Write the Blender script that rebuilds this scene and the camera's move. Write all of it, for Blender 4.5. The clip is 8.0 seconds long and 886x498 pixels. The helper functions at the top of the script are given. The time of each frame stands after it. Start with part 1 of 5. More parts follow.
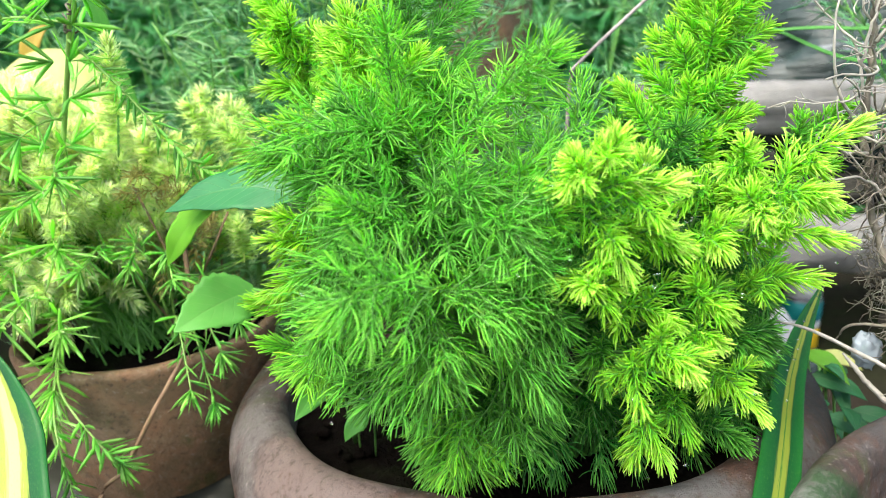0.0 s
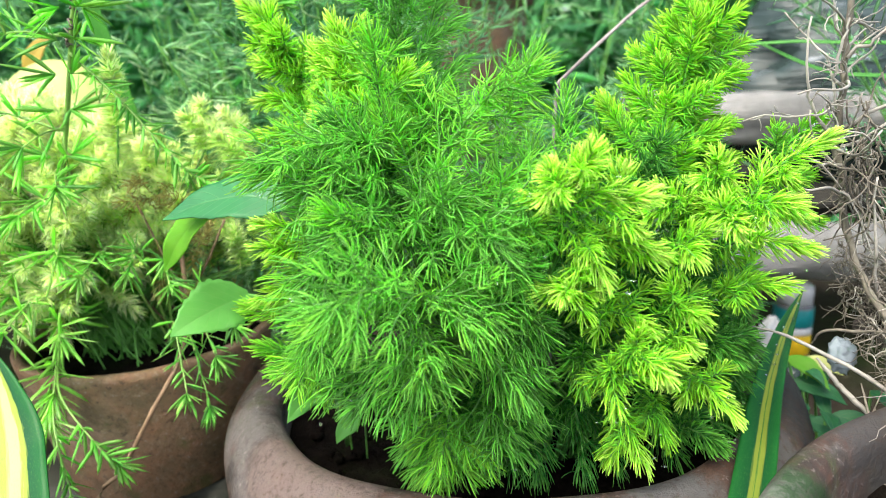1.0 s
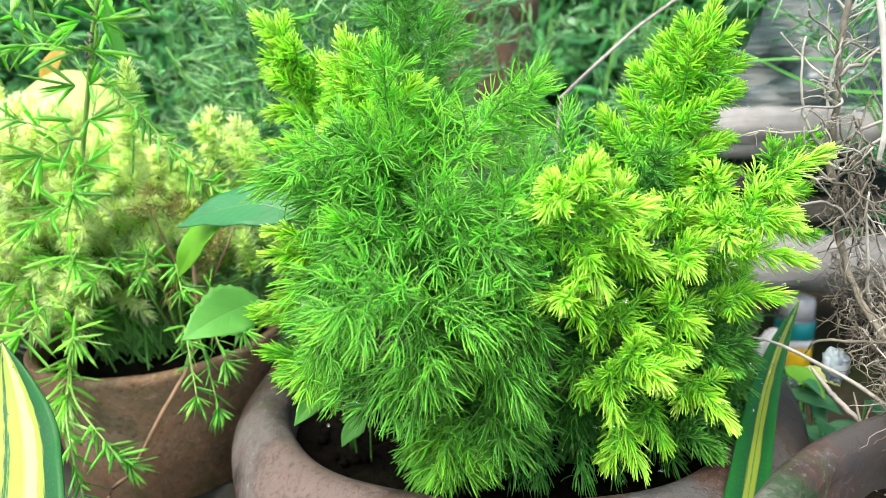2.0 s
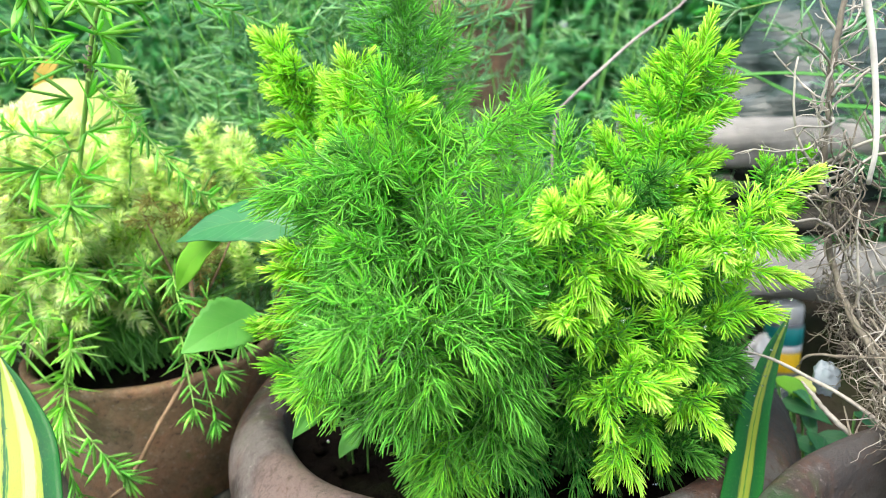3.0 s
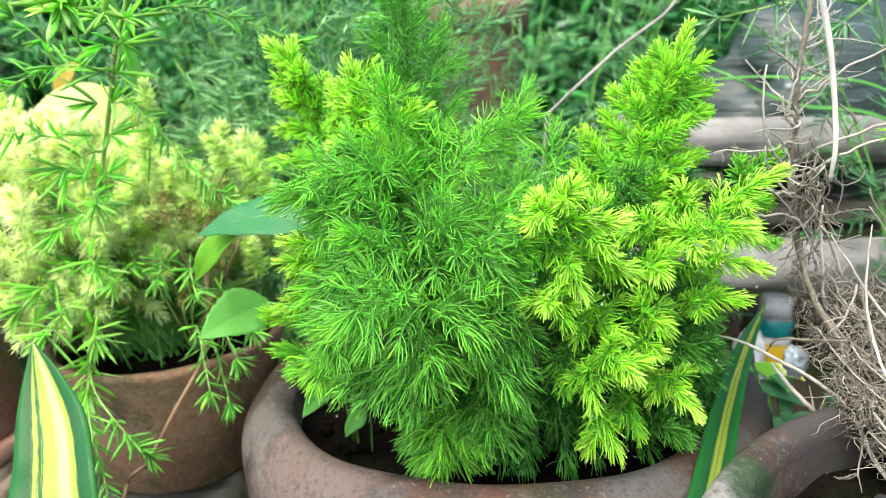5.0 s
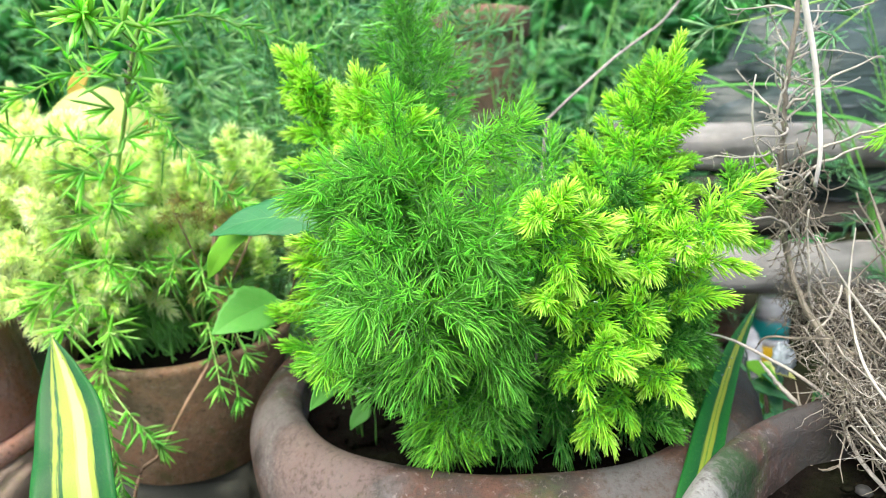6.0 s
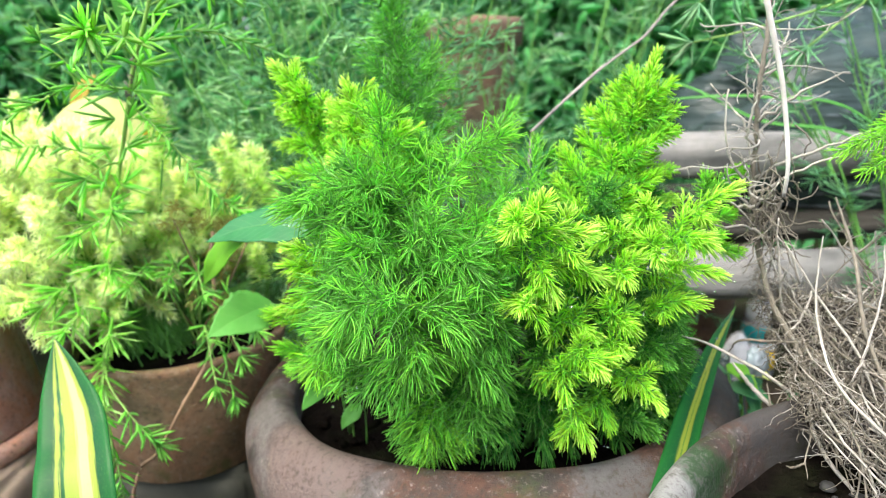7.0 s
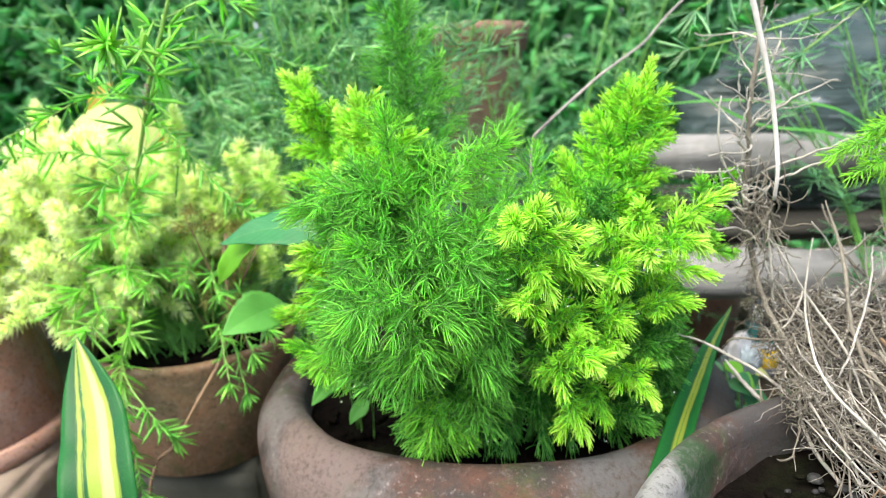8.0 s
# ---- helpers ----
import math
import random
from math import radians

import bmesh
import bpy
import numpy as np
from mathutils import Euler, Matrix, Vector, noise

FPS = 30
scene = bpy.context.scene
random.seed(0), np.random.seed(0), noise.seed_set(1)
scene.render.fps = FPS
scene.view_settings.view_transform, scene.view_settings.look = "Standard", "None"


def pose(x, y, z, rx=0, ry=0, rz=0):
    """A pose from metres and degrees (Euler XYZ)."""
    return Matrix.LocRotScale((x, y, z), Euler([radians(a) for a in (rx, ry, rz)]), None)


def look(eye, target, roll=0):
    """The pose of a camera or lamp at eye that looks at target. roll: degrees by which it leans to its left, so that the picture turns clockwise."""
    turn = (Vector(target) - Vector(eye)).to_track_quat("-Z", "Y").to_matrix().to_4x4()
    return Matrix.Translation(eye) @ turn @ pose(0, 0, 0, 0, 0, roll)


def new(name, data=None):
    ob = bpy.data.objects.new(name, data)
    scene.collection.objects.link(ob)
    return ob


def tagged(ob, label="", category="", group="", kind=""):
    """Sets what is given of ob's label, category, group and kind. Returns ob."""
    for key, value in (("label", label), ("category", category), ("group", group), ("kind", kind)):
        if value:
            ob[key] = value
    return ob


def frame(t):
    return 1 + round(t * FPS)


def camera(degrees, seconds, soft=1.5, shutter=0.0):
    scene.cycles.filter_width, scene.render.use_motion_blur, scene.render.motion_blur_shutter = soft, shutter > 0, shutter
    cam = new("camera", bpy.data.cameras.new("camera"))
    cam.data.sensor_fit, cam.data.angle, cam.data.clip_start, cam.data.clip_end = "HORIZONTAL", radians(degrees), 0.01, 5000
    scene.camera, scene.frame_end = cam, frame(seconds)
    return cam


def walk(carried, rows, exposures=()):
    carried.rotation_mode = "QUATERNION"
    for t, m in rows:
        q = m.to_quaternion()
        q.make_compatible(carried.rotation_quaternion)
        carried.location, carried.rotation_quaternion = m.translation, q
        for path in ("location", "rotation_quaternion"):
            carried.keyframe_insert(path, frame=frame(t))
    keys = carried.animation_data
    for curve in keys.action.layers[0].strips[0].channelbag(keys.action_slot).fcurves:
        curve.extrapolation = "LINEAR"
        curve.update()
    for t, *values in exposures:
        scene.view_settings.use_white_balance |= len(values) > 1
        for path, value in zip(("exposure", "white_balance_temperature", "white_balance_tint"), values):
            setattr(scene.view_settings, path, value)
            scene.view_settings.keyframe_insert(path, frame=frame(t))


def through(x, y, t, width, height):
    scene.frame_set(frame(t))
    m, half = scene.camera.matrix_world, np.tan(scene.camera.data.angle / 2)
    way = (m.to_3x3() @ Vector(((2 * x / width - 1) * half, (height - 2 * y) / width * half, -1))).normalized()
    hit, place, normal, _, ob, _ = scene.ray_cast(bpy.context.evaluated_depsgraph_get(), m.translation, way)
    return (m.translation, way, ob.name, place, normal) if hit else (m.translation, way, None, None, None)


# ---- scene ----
cam = camera(65.4, 8.0, 0.9)
cam.data.dof.use_dof = True
cam.data.dof.focus_distance, cam.data.dof.aperture_fstop = 0.268, 11.0
PATH = [
    (0, (-0.0473, -0.3567, 0.3610), (-0.0430, 0.1258, 0.2298), -3.34),
    (0.5, (-0.0425, -0.3597, 0.3621), (-0.0374, 0.1230, 0.2321), -3.44),
    (1, (-0.0420, -0.3661, 0.3634), (-0.0377, 0.1177, 0.2371), -3.23),
    (2.5, (-0.0437, -0.3766, 0.3682), (-0.0410, 0.1093, 0.2505), -2.51),
    (3, (-0.0456, -0.3766, 0.3725), (-0.0367, 0.1089, 0.2530), -2.42),
    (3.5, (-0.0436, -0.3802, 0.3730), (-0.0325, 0.1053, 0.2540), -2.63),
    (4, (-0.0433, -0.3894, 0.3749), (-0.0337, 0.0961, 0.2557), -2.63),
    (4.5, (-0.0443, -0.3963, 0.3755), (-0.0353, 0.0887, 0.2543), -2.63),
    (6, (-0.0451, -0.4167, 0.3794), (-0.0385, 0.0687, 0.2596), -2.32),
    (6.5, (-0.0412, -0.4246, 0.3804), (-0.0319, 0.0614, 0.2635), -2.02),
    (7, (-0.0385, -0.4311, 0.3837), (-0.0317, 0.0550, 0.2669), -2.21),
    (7.5, (-0.0380, -0.4382, 0.3863), (-0.0348, 0.0480, 0.2697), -2.31),
    (8, (-0.0355, -0.4453, 0.3882), (-0.0355, 0.0408, 0.2714), -2.50),
]
walk(cam, [(t, look(eye, target, roll)) for t, eye, target, roll in PATH])

# ---- world, sun, exposure ----
world = bpy.data.worlds.new("sky")
scene.world = world
world.use_nodes = True
wn = world.node_tree.nodes
wn.clear()
sky = wn.new("ShaderNodeTexSky")
sky.sky_type, sky.sun_disc = "NISHITA", False
sky.sun_elevation, sky.sun_rotation = radians(61), radians(214)
sky.air_density, sky.dust_density = 1.0, 4.0
bg = wn.new("ShaderNodeBackground")
bg.inputs["Strength"].default_value = 0.15
wout = wn.new("ShaderNodeOutputWorld")
world.node_tree.links.new(sky.outputs[0], bg.inputs[0])
world.node_tree.links.new(bg.outputs[0], wout.inputs[0])

sun_data = bpy.data.lights.new("sun", "SUN")
sun_data.energy, sun_data.angle, sun_data.color = 1.5, radians(60), (1.0, 0.96, 0.88)
sun = new("sun", sun_data)
sun.matrix_world = look((-0.35, -0.52, 1.25), (0, 0, 0.1))
scene.view_settings.exposure = 1.64


# ---- materials ----
class Nodes:
    """A node material with a short way to add nodes and links."""

    def __init__(self, name):
        self.mat = bpy.data.materials.new(name)
        self.mat.use_nodes = True
        self.tree = self.mat.node_tree
        self.tree.nodes.clear()
        self.out = self.add("ShaderNodeOutputMaterial")

    def add(self, kind, **inputs):
        n = self.tree.nodes.new(kind)
        for k, v in inputs.items():
            self.put(n, k.replace("_", " "), v)
        return n

    def put(self, n, key, v):
        sock = n.inputs[int(key)] if key.isdigit() else n.inputs[key]
        if isinstance(v, bpy.types.NodeSocket):
            self.tree.links.new(v, sock)
        elif isinstance(v, tuple) and len(v) == 3 and sock.type == "RGBA":
            sock.default_value = (*v, 1)
        else:
            sock.default_value = v

    def attr(self, name):
        n = self.add("ShaderNodeAttribute")
        n.attribute_name = name
        return n.outputs["Fac"]

    def coords(self):
        return self.add("ShaderNodeTexCoord").outputs["Object"]

    def noise(self, scale, detail=4.0, rough=0.55, vector=None):
        n = self.add("ShaderNodeTexNoise", Scale=scale, Detail=detail, Roughness=rough)
        self.put(n, "Vector", vector if vector is not None else self.coords())
        return n.outputs["Fac"]

    def ramp(self, fac, *stops):
        n = self.add("ShaderNodeValToRGB", Fac=fac)
        el = n.color_ramp.elements
        while len(el) < len(stops):
            el.new(0.5)
        for e, (p, c) in zip(el, stops):
            e.position = p
            e.color = (*c, 1) if isinstance(c, tuple) else (c, c, c, 1)
        return n.outputs["Color"]

    def mix(self, fac, a, b, mode="MIX"):
        n = self.add("ShaderNodeMix")
        n.data_type, n.blend_type = "RGBA", mode
        for key, v in ((0, fac), (6, a), (7, b)):
            self.put(n, str(key), v)
        return n.outputs[2]

    def math(self, op, a, b=0.0):
        n = self.add("ShaderNodeMath")
        n.operation = op
        self.put(n, "0", a)
        self.put(n, "1", b)
        return n.outputs[0]

    def island(self):
        return self.add("ShaderNodeNewGeometry").outputs["Random Per Island"]

    def bump(self, height, strength=0.4, distance=0.001):
        return self.add("ShaderNodeBump", Height=height, Strength=strength, Distance=distance).outputs[0]

    def surface(self, color, rough=0.6, normal=None, **more):
        b = self.add("ShaderNodeBsdfPrincipled", **{"Base_Color": color, "Roughness": rough})
        for k, v in more.items():
            self.put(b, k.replace("_", " "), v)
        if normal is not None:
            self.put(b, "Normal", normal)
        return b.outputs[0]

    def done(self, shader):
        self.tree.links.new(shader, self.out.inputs["Surface"])
        return self.mat

    def leafy(self, color, rough, through, glow_color, normal=None, spec=0.4):
        """A leaf: a glossy skin mixed with light that passes through."""
        a = self.surface(color, rough, normal, Specular_IOR_Level=spec)
        t = self.add("ShaderNodeBsdfTranslucent", Color=glow_color).outputs[0]
        m = self.add("ShaderNodeMixShader", Fac=through)
        self.tree.links.new(a, m.inputs[1])
        self.tree.links.new(t, m.inputs[2])
        return self.done(m.outputs[0])


def needle_material(name, old, mid, fresh, pale, through=0.35, rough=0.45, glow=(1.12, 1.22, 0.82)):
    """Green needles whose colour goes from old to fresh growth along the attribute age."""
    n = Nodes(name)
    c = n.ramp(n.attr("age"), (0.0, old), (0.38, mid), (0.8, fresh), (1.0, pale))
    v = n.ramp(n.island(), (0.0, 0.66), (1.0, 1.36))
    c = n.mix(1.0, c, v, "MULTIPLY")
    g = n.mix(1.0, c, glow, "MULTIPLY")
    return n.leafy(c, rough, through, g)


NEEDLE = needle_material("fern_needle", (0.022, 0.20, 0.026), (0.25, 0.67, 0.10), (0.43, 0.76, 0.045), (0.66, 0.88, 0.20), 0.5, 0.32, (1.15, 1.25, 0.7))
# Near-white greens: the glare of bright daylight on this fern is in the colour.
PALE = needle_material("bright_lit_needle", (0.36, 0.62, 0.12), (0.68, 0.86, 0.32), (0.92, 0.95, 0.74), (0.94, 0.96, 0.84), 0.70, 0.45, (1.12, 1.2, 0.74))
FLAT = needle_material("flat_needle", (0.10, 0.38, 0.09), (0.27, 0.64, 0.13), (0.48, 0.82, 0.19), (0.64, 0.88, 0.42), 0.55, 0.32)
# Greyed, lightened greens: haze over the back foliage is mixed into the colour.
BACK = needle_material("hazy_back_needle", (0.09, 0.28, 0.14), (0.19, 0.46, 0.23), (0.34, 0.60, 0.30), (0.48, 0.69, 0.40), 0.45, 0.4)


def stem_material(name, a, b, rough=0.6, scale=400):
    n = Nodes(name)
    f = n.noise(scale, 3)
    g = n.noise(scale * 0.12, 2)
    c = n.mix(f, a, b)
    c = n.mix(1.0, c, n.ramp(g, (0.3, 0.6), (0.75, 1.25)), "MULTIPLY")
    return n.done(n.surface(c, rough, n.bump(f, 0.5, 0.0006)))


STEM = stem_material("green_stem", (0.09, 0.30, 0.04), (0.18, 0.44, 0.08), 0.5)
FLAT_STEM = stem_material("light_green_stem", (0.19, 0.40, 0.06), (0.32, 0.54, 0.12), 0.45)
DRY = stem_material("dry_twig", (0.075, 0.064, 0.046), (0.29, 0.262, 0.20), 0.85)
TWIG_PALE = stem_material("ashen_twig", (0.24, 0.222, 0.18), (0.54, 0.515, 0.44), 0.85)
DRY_SOIL = stem_material("dry_clod", (0.025, 0.021, 0.017), (0.075, 0.064, 0.052), 0.95, 260)
PALE_DRY = stem_material("bleached_twig", (0.50, 0.47, 0.41), (0.80, 0.77, 0.71), 0.8)
BROWN_DRY = stem_material("brown_stem", (0.15, 0.09, 0.045), (0.30, 0.195, 0.11), 0.7)
TWIG_GREY = stem_material("grey_twig", (0.21, 0.18, 0.16), (0.40, 0.36, 0.33), 0.7)


def clay_material(name, base, rust, bloom, dark, bloom_at=0.55, moss=0.35, patches=()):
    """Weathered terracotta: rusty patches, pale lime bloom, dark algae and a gritty skin."""
    n = Nodes(name)
    p = n.coords()
    big, mid, fine = n.noise(14, 5, 0.6, p), n.noise(48, 6, 0.7, p), n.noise(300, 5, 0.75, p)
    other = n.noise(23, 5, 0.65, n.add("ShaderNodeMapping", Vector=p, Location=(3.1, 1.7, 0.4)).outputs[0])
    c = n.mix(n.ramp(mid, (0.42, 0.0), (0.60, 1.0)), base, rust)
    c = n.mix(n.ramp(big, (bloom_at - 0.05, 0.0), (bloom_at + 0.07, 0.85)), c, bloom)
    c = n.mix(n.ramp(other, (0.50, 0.0), (0.62, 0.85)), c, dark)
    c = n.mix(n.ramp(n.noise(31, 6, 0.7, n.add("ShaderNodeMapping", Vector=p, Location=(7.3, 0.2, 5.1)).outputs[0]), (0.56, 0.0), (0.66, moss)), c, (0.05, 0.09, 0.02))
    fleck = n.noise(130, 5, 0.7, n.add("ShaderNodeMapping", Vector=p, Location=(1.3, 8.2, 2.6)).outputs[0])
    c = n.mix(n.ramp(fleck, (0.57, 0.0), (0.66, 0.6)), c, bloom)
    c = n.mix(n.ramp(fleck, (0.34, 0.35), (0.43, 0.0)), c, dark)
    c = n.mix(n.ramp(fine, (0.34, 0.75), (0.46, 0.0)), c, (0.05, 0.04, 0.03))
    c = n.mix(n.ramp(fine, (0.58, 0.0), (0.70, 0.55)), c, (0.38, 0.33, 0.30))
    # patches: extra spots of one tone, laid over the weathering
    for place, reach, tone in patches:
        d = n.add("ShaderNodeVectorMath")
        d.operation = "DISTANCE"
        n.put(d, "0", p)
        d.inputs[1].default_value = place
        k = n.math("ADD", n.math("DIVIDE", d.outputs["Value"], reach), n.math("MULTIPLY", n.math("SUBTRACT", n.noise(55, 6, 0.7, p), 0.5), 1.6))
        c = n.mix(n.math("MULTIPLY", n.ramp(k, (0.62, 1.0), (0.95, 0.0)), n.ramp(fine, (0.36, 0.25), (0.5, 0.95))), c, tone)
    h = n.math("ADD", n.math("MULTIPLY", mid, 1.0), n.math("MULTIPLY", fine, 0.5))
    return n.done(n.surface(c, n.ramp(mid, (0.3, 0.55), (0.7, 0.9)), n.bump(h, 0.9, 0.0028), Specular_IOR_Level=0.25))


# The dark grey third patch paints the shade on the rim's right side.
CLAY = clay_material("weathered_clay", (0.054, 0.045, 0.038), (0.105, 0.056, 0.038), (0.135, 0.122, 0.112), (0.022, 0.020, 0.017), 0.57, 0.35,
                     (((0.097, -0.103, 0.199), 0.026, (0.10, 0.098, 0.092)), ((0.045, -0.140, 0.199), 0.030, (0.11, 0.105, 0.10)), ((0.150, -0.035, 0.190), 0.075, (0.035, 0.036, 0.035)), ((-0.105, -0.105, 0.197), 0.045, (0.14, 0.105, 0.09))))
CLAY_SMOOTH = clay_material("brown_clay", (0.205, 0.132, 0.074), (0.245, 0.138, 0.076), (0.27, 0.20, 0.13), (0.125, 0.10, 0.055), 0.58, 0.6)
CLAY_PINK = clay_material("pinkish_clay", (0.54, 0.33, 0.255), (0.54, 0.27, 0.18), (0.55, 0.43, 0.36), (0.42, 0.26, 0.20), 0.6, 0.0)
# Orange clay for the two rear pots, darkened to hold their shade.
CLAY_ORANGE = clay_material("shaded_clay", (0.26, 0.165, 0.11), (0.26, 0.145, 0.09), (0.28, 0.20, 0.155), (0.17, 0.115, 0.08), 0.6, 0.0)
LIME_CRUST, MOSS = (0.24, 0.24, 0.22), (0.02, 0.05, 0.015)
CLAY_MOSSY = clay_material("limed_clay", (0.046, 0.036, 0.030), (0.080, 0.043, 0.031), (0.12, 0.112, 0.10), (0.020, 0.019, 0.016), 0.60, 0.4,
                           (((0.048, -0.192, 0.222), 0.040, LIME_CRUST), ((0.074, -0.178, 0.220), 0.020, MOSS), ((0.125, -0.128, 0.222), 0.045, (0.05, 0.048, 0.045))))


def soil_material():
    n = Nodes("dark_soil")
    f, g = n.noise(180, 6, 0.7), n.noise(30, 3)
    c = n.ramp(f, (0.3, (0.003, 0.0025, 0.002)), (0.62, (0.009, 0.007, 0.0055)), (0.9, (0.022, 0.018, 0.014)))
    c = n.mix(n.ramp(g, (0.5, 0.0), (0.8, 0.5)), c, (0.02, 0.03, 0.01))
    return n.done(n.surface(c, 0.95, n.bump(f, 1.0, 0.004), Specular_IOR_Level=0.02))


SOIL = soil_material()


def ground_material():
    n = Nodes("garden_ground")
    f, g = n.noise(60, 6, 0.7), n.noise(4, 4)
    c = n.mix(f, (0.02, 0.018, 0.012), (0.09, 0.07, 0.05))
    c = n.mix(n.ramp(g, (0.45, 0.0), (0.65, 0.7)), c, (0.03, 0.06, 0.015))
    return n.done(n.surface(c, 0.95, n.bump(f, 0.8, 0.01), Specular_IOR_Level=0.08))


GROUND = ground_material()


def wood_material(name, a, b, dark, along="X"):
    n = Nodes(name)
    p = n.coords()
    sc = (4, 60, 60) if along == "X" else (60, 60, 4)
    m = n.add("ShaderNodeMapping", Vector=p, Scale=sc).outputs[0]
    f, g = n.noise(6, 6, 0.7, m), n.noise(18, 4, 0.6, p)
    c = n.mix(f, a, b)
    c = n.mix(n.ramp(g, (0.48, 0.0), (0.72, 0.8)), c, dark)
    return n.done(n.surface(c, 0.85, n.bump(f, 0.7, 0.002)))


GREY_WOOD = wood_material("weathered_timber", (0.15, 0.148, 0.135), (0.33, 0.322, 0.295), (0.085, 0.082, 0.074))
PALE_WOOD = wood_material("pale_timber", (0.26, 0.20, 0.15), (0.40, 0.32, 0.25), (0.17, 0.125, 0.09))
# Bench timber coloured near black, carrying the shade of the gap behind the rails.
DARK_WOOD = wood_material("shade_dark_timber", (0.015, 0.014, 0.010), (0.045, 0.04, 0.028), (0.012, 0.016, 0.008))


def stone_material(name, a, b):
    n = Nodes(name)
    f = n.noise(70, 5, 0.65)
    c = n.mix(1.0, n.mix(f, a, b), n.ramp(n.island(), (0.0, 0.6), (1.0, 1.3)), "MULTIPLY")
    return n.done(n.surface(c, 0.8, n.bump(f, 0.5, 0.002)))


PEBBLE_GREY = stone_material("grey_pebble", (0.008, 0.009, 0.008), (0.03, 0.03, 0.027))
BLOCK = stone_material("mossy_block", (0.010, 0.013, 0.008), (0.04, 0.04, 0.026))


def stripe_material(name, stops):
    """Strap leaf: a dark green border, cream and yellow middle with thin green lines that run along it."""
    n = Nodes(name)
    a = n.attr("across")
    p = n.add("ShaderNodeCombineXYZ", X=n.math("MULTIPLY", a, 9.0), Y=n.math("MULTIPLY", n.attr("along"), 0.7)).outputs[0]
    wob = n.math("MULTIPLY", n.math("SUBTRACT", n.noise(2.2, 4, 0.6, p), 0.5), 0.22)
    x = n.math("ADD", a, wob)
    f = n.math("ADD", n.math("MULTIPLY", x, 0.5), 0.5)
    c = n.ramp(f, *stops)
    lines = n.noise(16, 3, 0.6, p)
    c = n.mix(n.ramp(lines, (0.58, 0.0), (0.68, 0.55)), c, (0.10, 0.26, 0.04))
    return n.leafy(c, 0.32, 0.22, c, n.bump(lines, 0.2, 0.0004), 0.2)


GREEN, DEEP, CREAM, LIME, OLIVE = (0.013, 0.125, 0.022), (0.007, 0.072, 0.020), (0.45, 0.47, 0.20), (0.28, 0.38, 0.05), (0.20, 0.26, 0.035)
STRIPED = stripe_material("striped_leaf", ((0.0, GREEN), (0.22, DEEP), (0.245, LIME), (0.29, LIME), (0.31, DEEP), (0.345, GREEN), (0.365, LIME), (0.50, LIME), (0.55, CREAM), (0.68, CREAM), (0.70, LIME), (0.755, LIME), (0.78, DEEP), (1.0, GREEN)))
STRIPED_DULL = stripe_material("dull_striped_leaf", ((0.0, GREEN), (0.40, DEEP), (0.44, OLIVE), (0.52, OLIVE), (0.54, GREEN), (0.57, OLIVE), (0.66, OLIVE), (0.70, DEEP), (1.0, GREEN)))


def broad_material(name, a, b, rough=0.4, through=0.35):
    n = Nodes(name)
    v = n.noise(90, 4, 0.6)
    x, y = n.attr("across"), n.attr("along")
    rib = n.math("ABSOLUTE", x)
    side = n.math("SINE", n.math("MULTIPLY", n.math("SUBTRACT", y, n.math("MULTIPLY", rib, 0.35)), 40.0))
    veins = n.math("MAXIMUM", n.ramp(rib, (0.0, 1.0), (0.06, 0.0)), n.ramp(side, (0.93, 0.0), (1.0, 0.7)))
    c = n.mix(v, a, b)
    c = n.mix(n.math("MULTIPLY", veins, 0.14), c, (0.35, 0.55, 0.18))
    return n.leafy(c, rough, through, c, n.bump(n.math("SUBTRACT", v, veins), 0.4, 0.0006))


BROAD = broad_material("broad_leaf", (0.03, 0.18, 0.06), (0.06, 0.27, 0.09))
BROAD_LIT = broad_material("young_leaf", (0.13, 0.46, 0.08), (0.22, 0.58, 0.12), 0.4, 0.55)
BRIGHT_LEAF = broad_material("lime_leaf", (0.21, 0.56, 0.045), (0.29, 0.65, 0.065), 0.45, 0.6)
YELLOW_LEAF = broad_material("yellowing_leaf", (0.52, 0.58, 0.15), (0.66, 0.68, 0.30), 0.5, 0.4)
ORANGE_LEAF = broad_material("orange_leaf", (0.46, 0.30, 0.04), (0.52, 0.42, 0.08), 0.5, 0.4)
STRAP = broad_material("strap_leaf", (0.06, 0.28, 0.04), (0.12, 0.40, 0.06))


def plain_material(name, color, rough=0.5, **more):
    n = Nodes(name)
    v = n.ramp(n.noise(80, 4), (0.3, 0.8), (0.7, 1.1))
    return n.done(n.surface(n.mix(1.0, color, v, "MULTIPLY"), rough, **more))


CAP_WHITE = plain_material("white_plastic", (0.70, 0.72, 0.74), 0.4)
BOTTLE_GREY = plain_material("grey_plastic", (0.16, 0.17, 0.19), 0.4)
TEAL = plain_material("teal_label", (0.004, 0.24, 0.25), 0.4)
YELLOW = plain_material("yellow_label", (0.80, 0.52, 0.01), 0.5)
BLUE_PALE = plain_material("pale_blue_plastic", (0.36, 0.43, 0.48), 0.35)


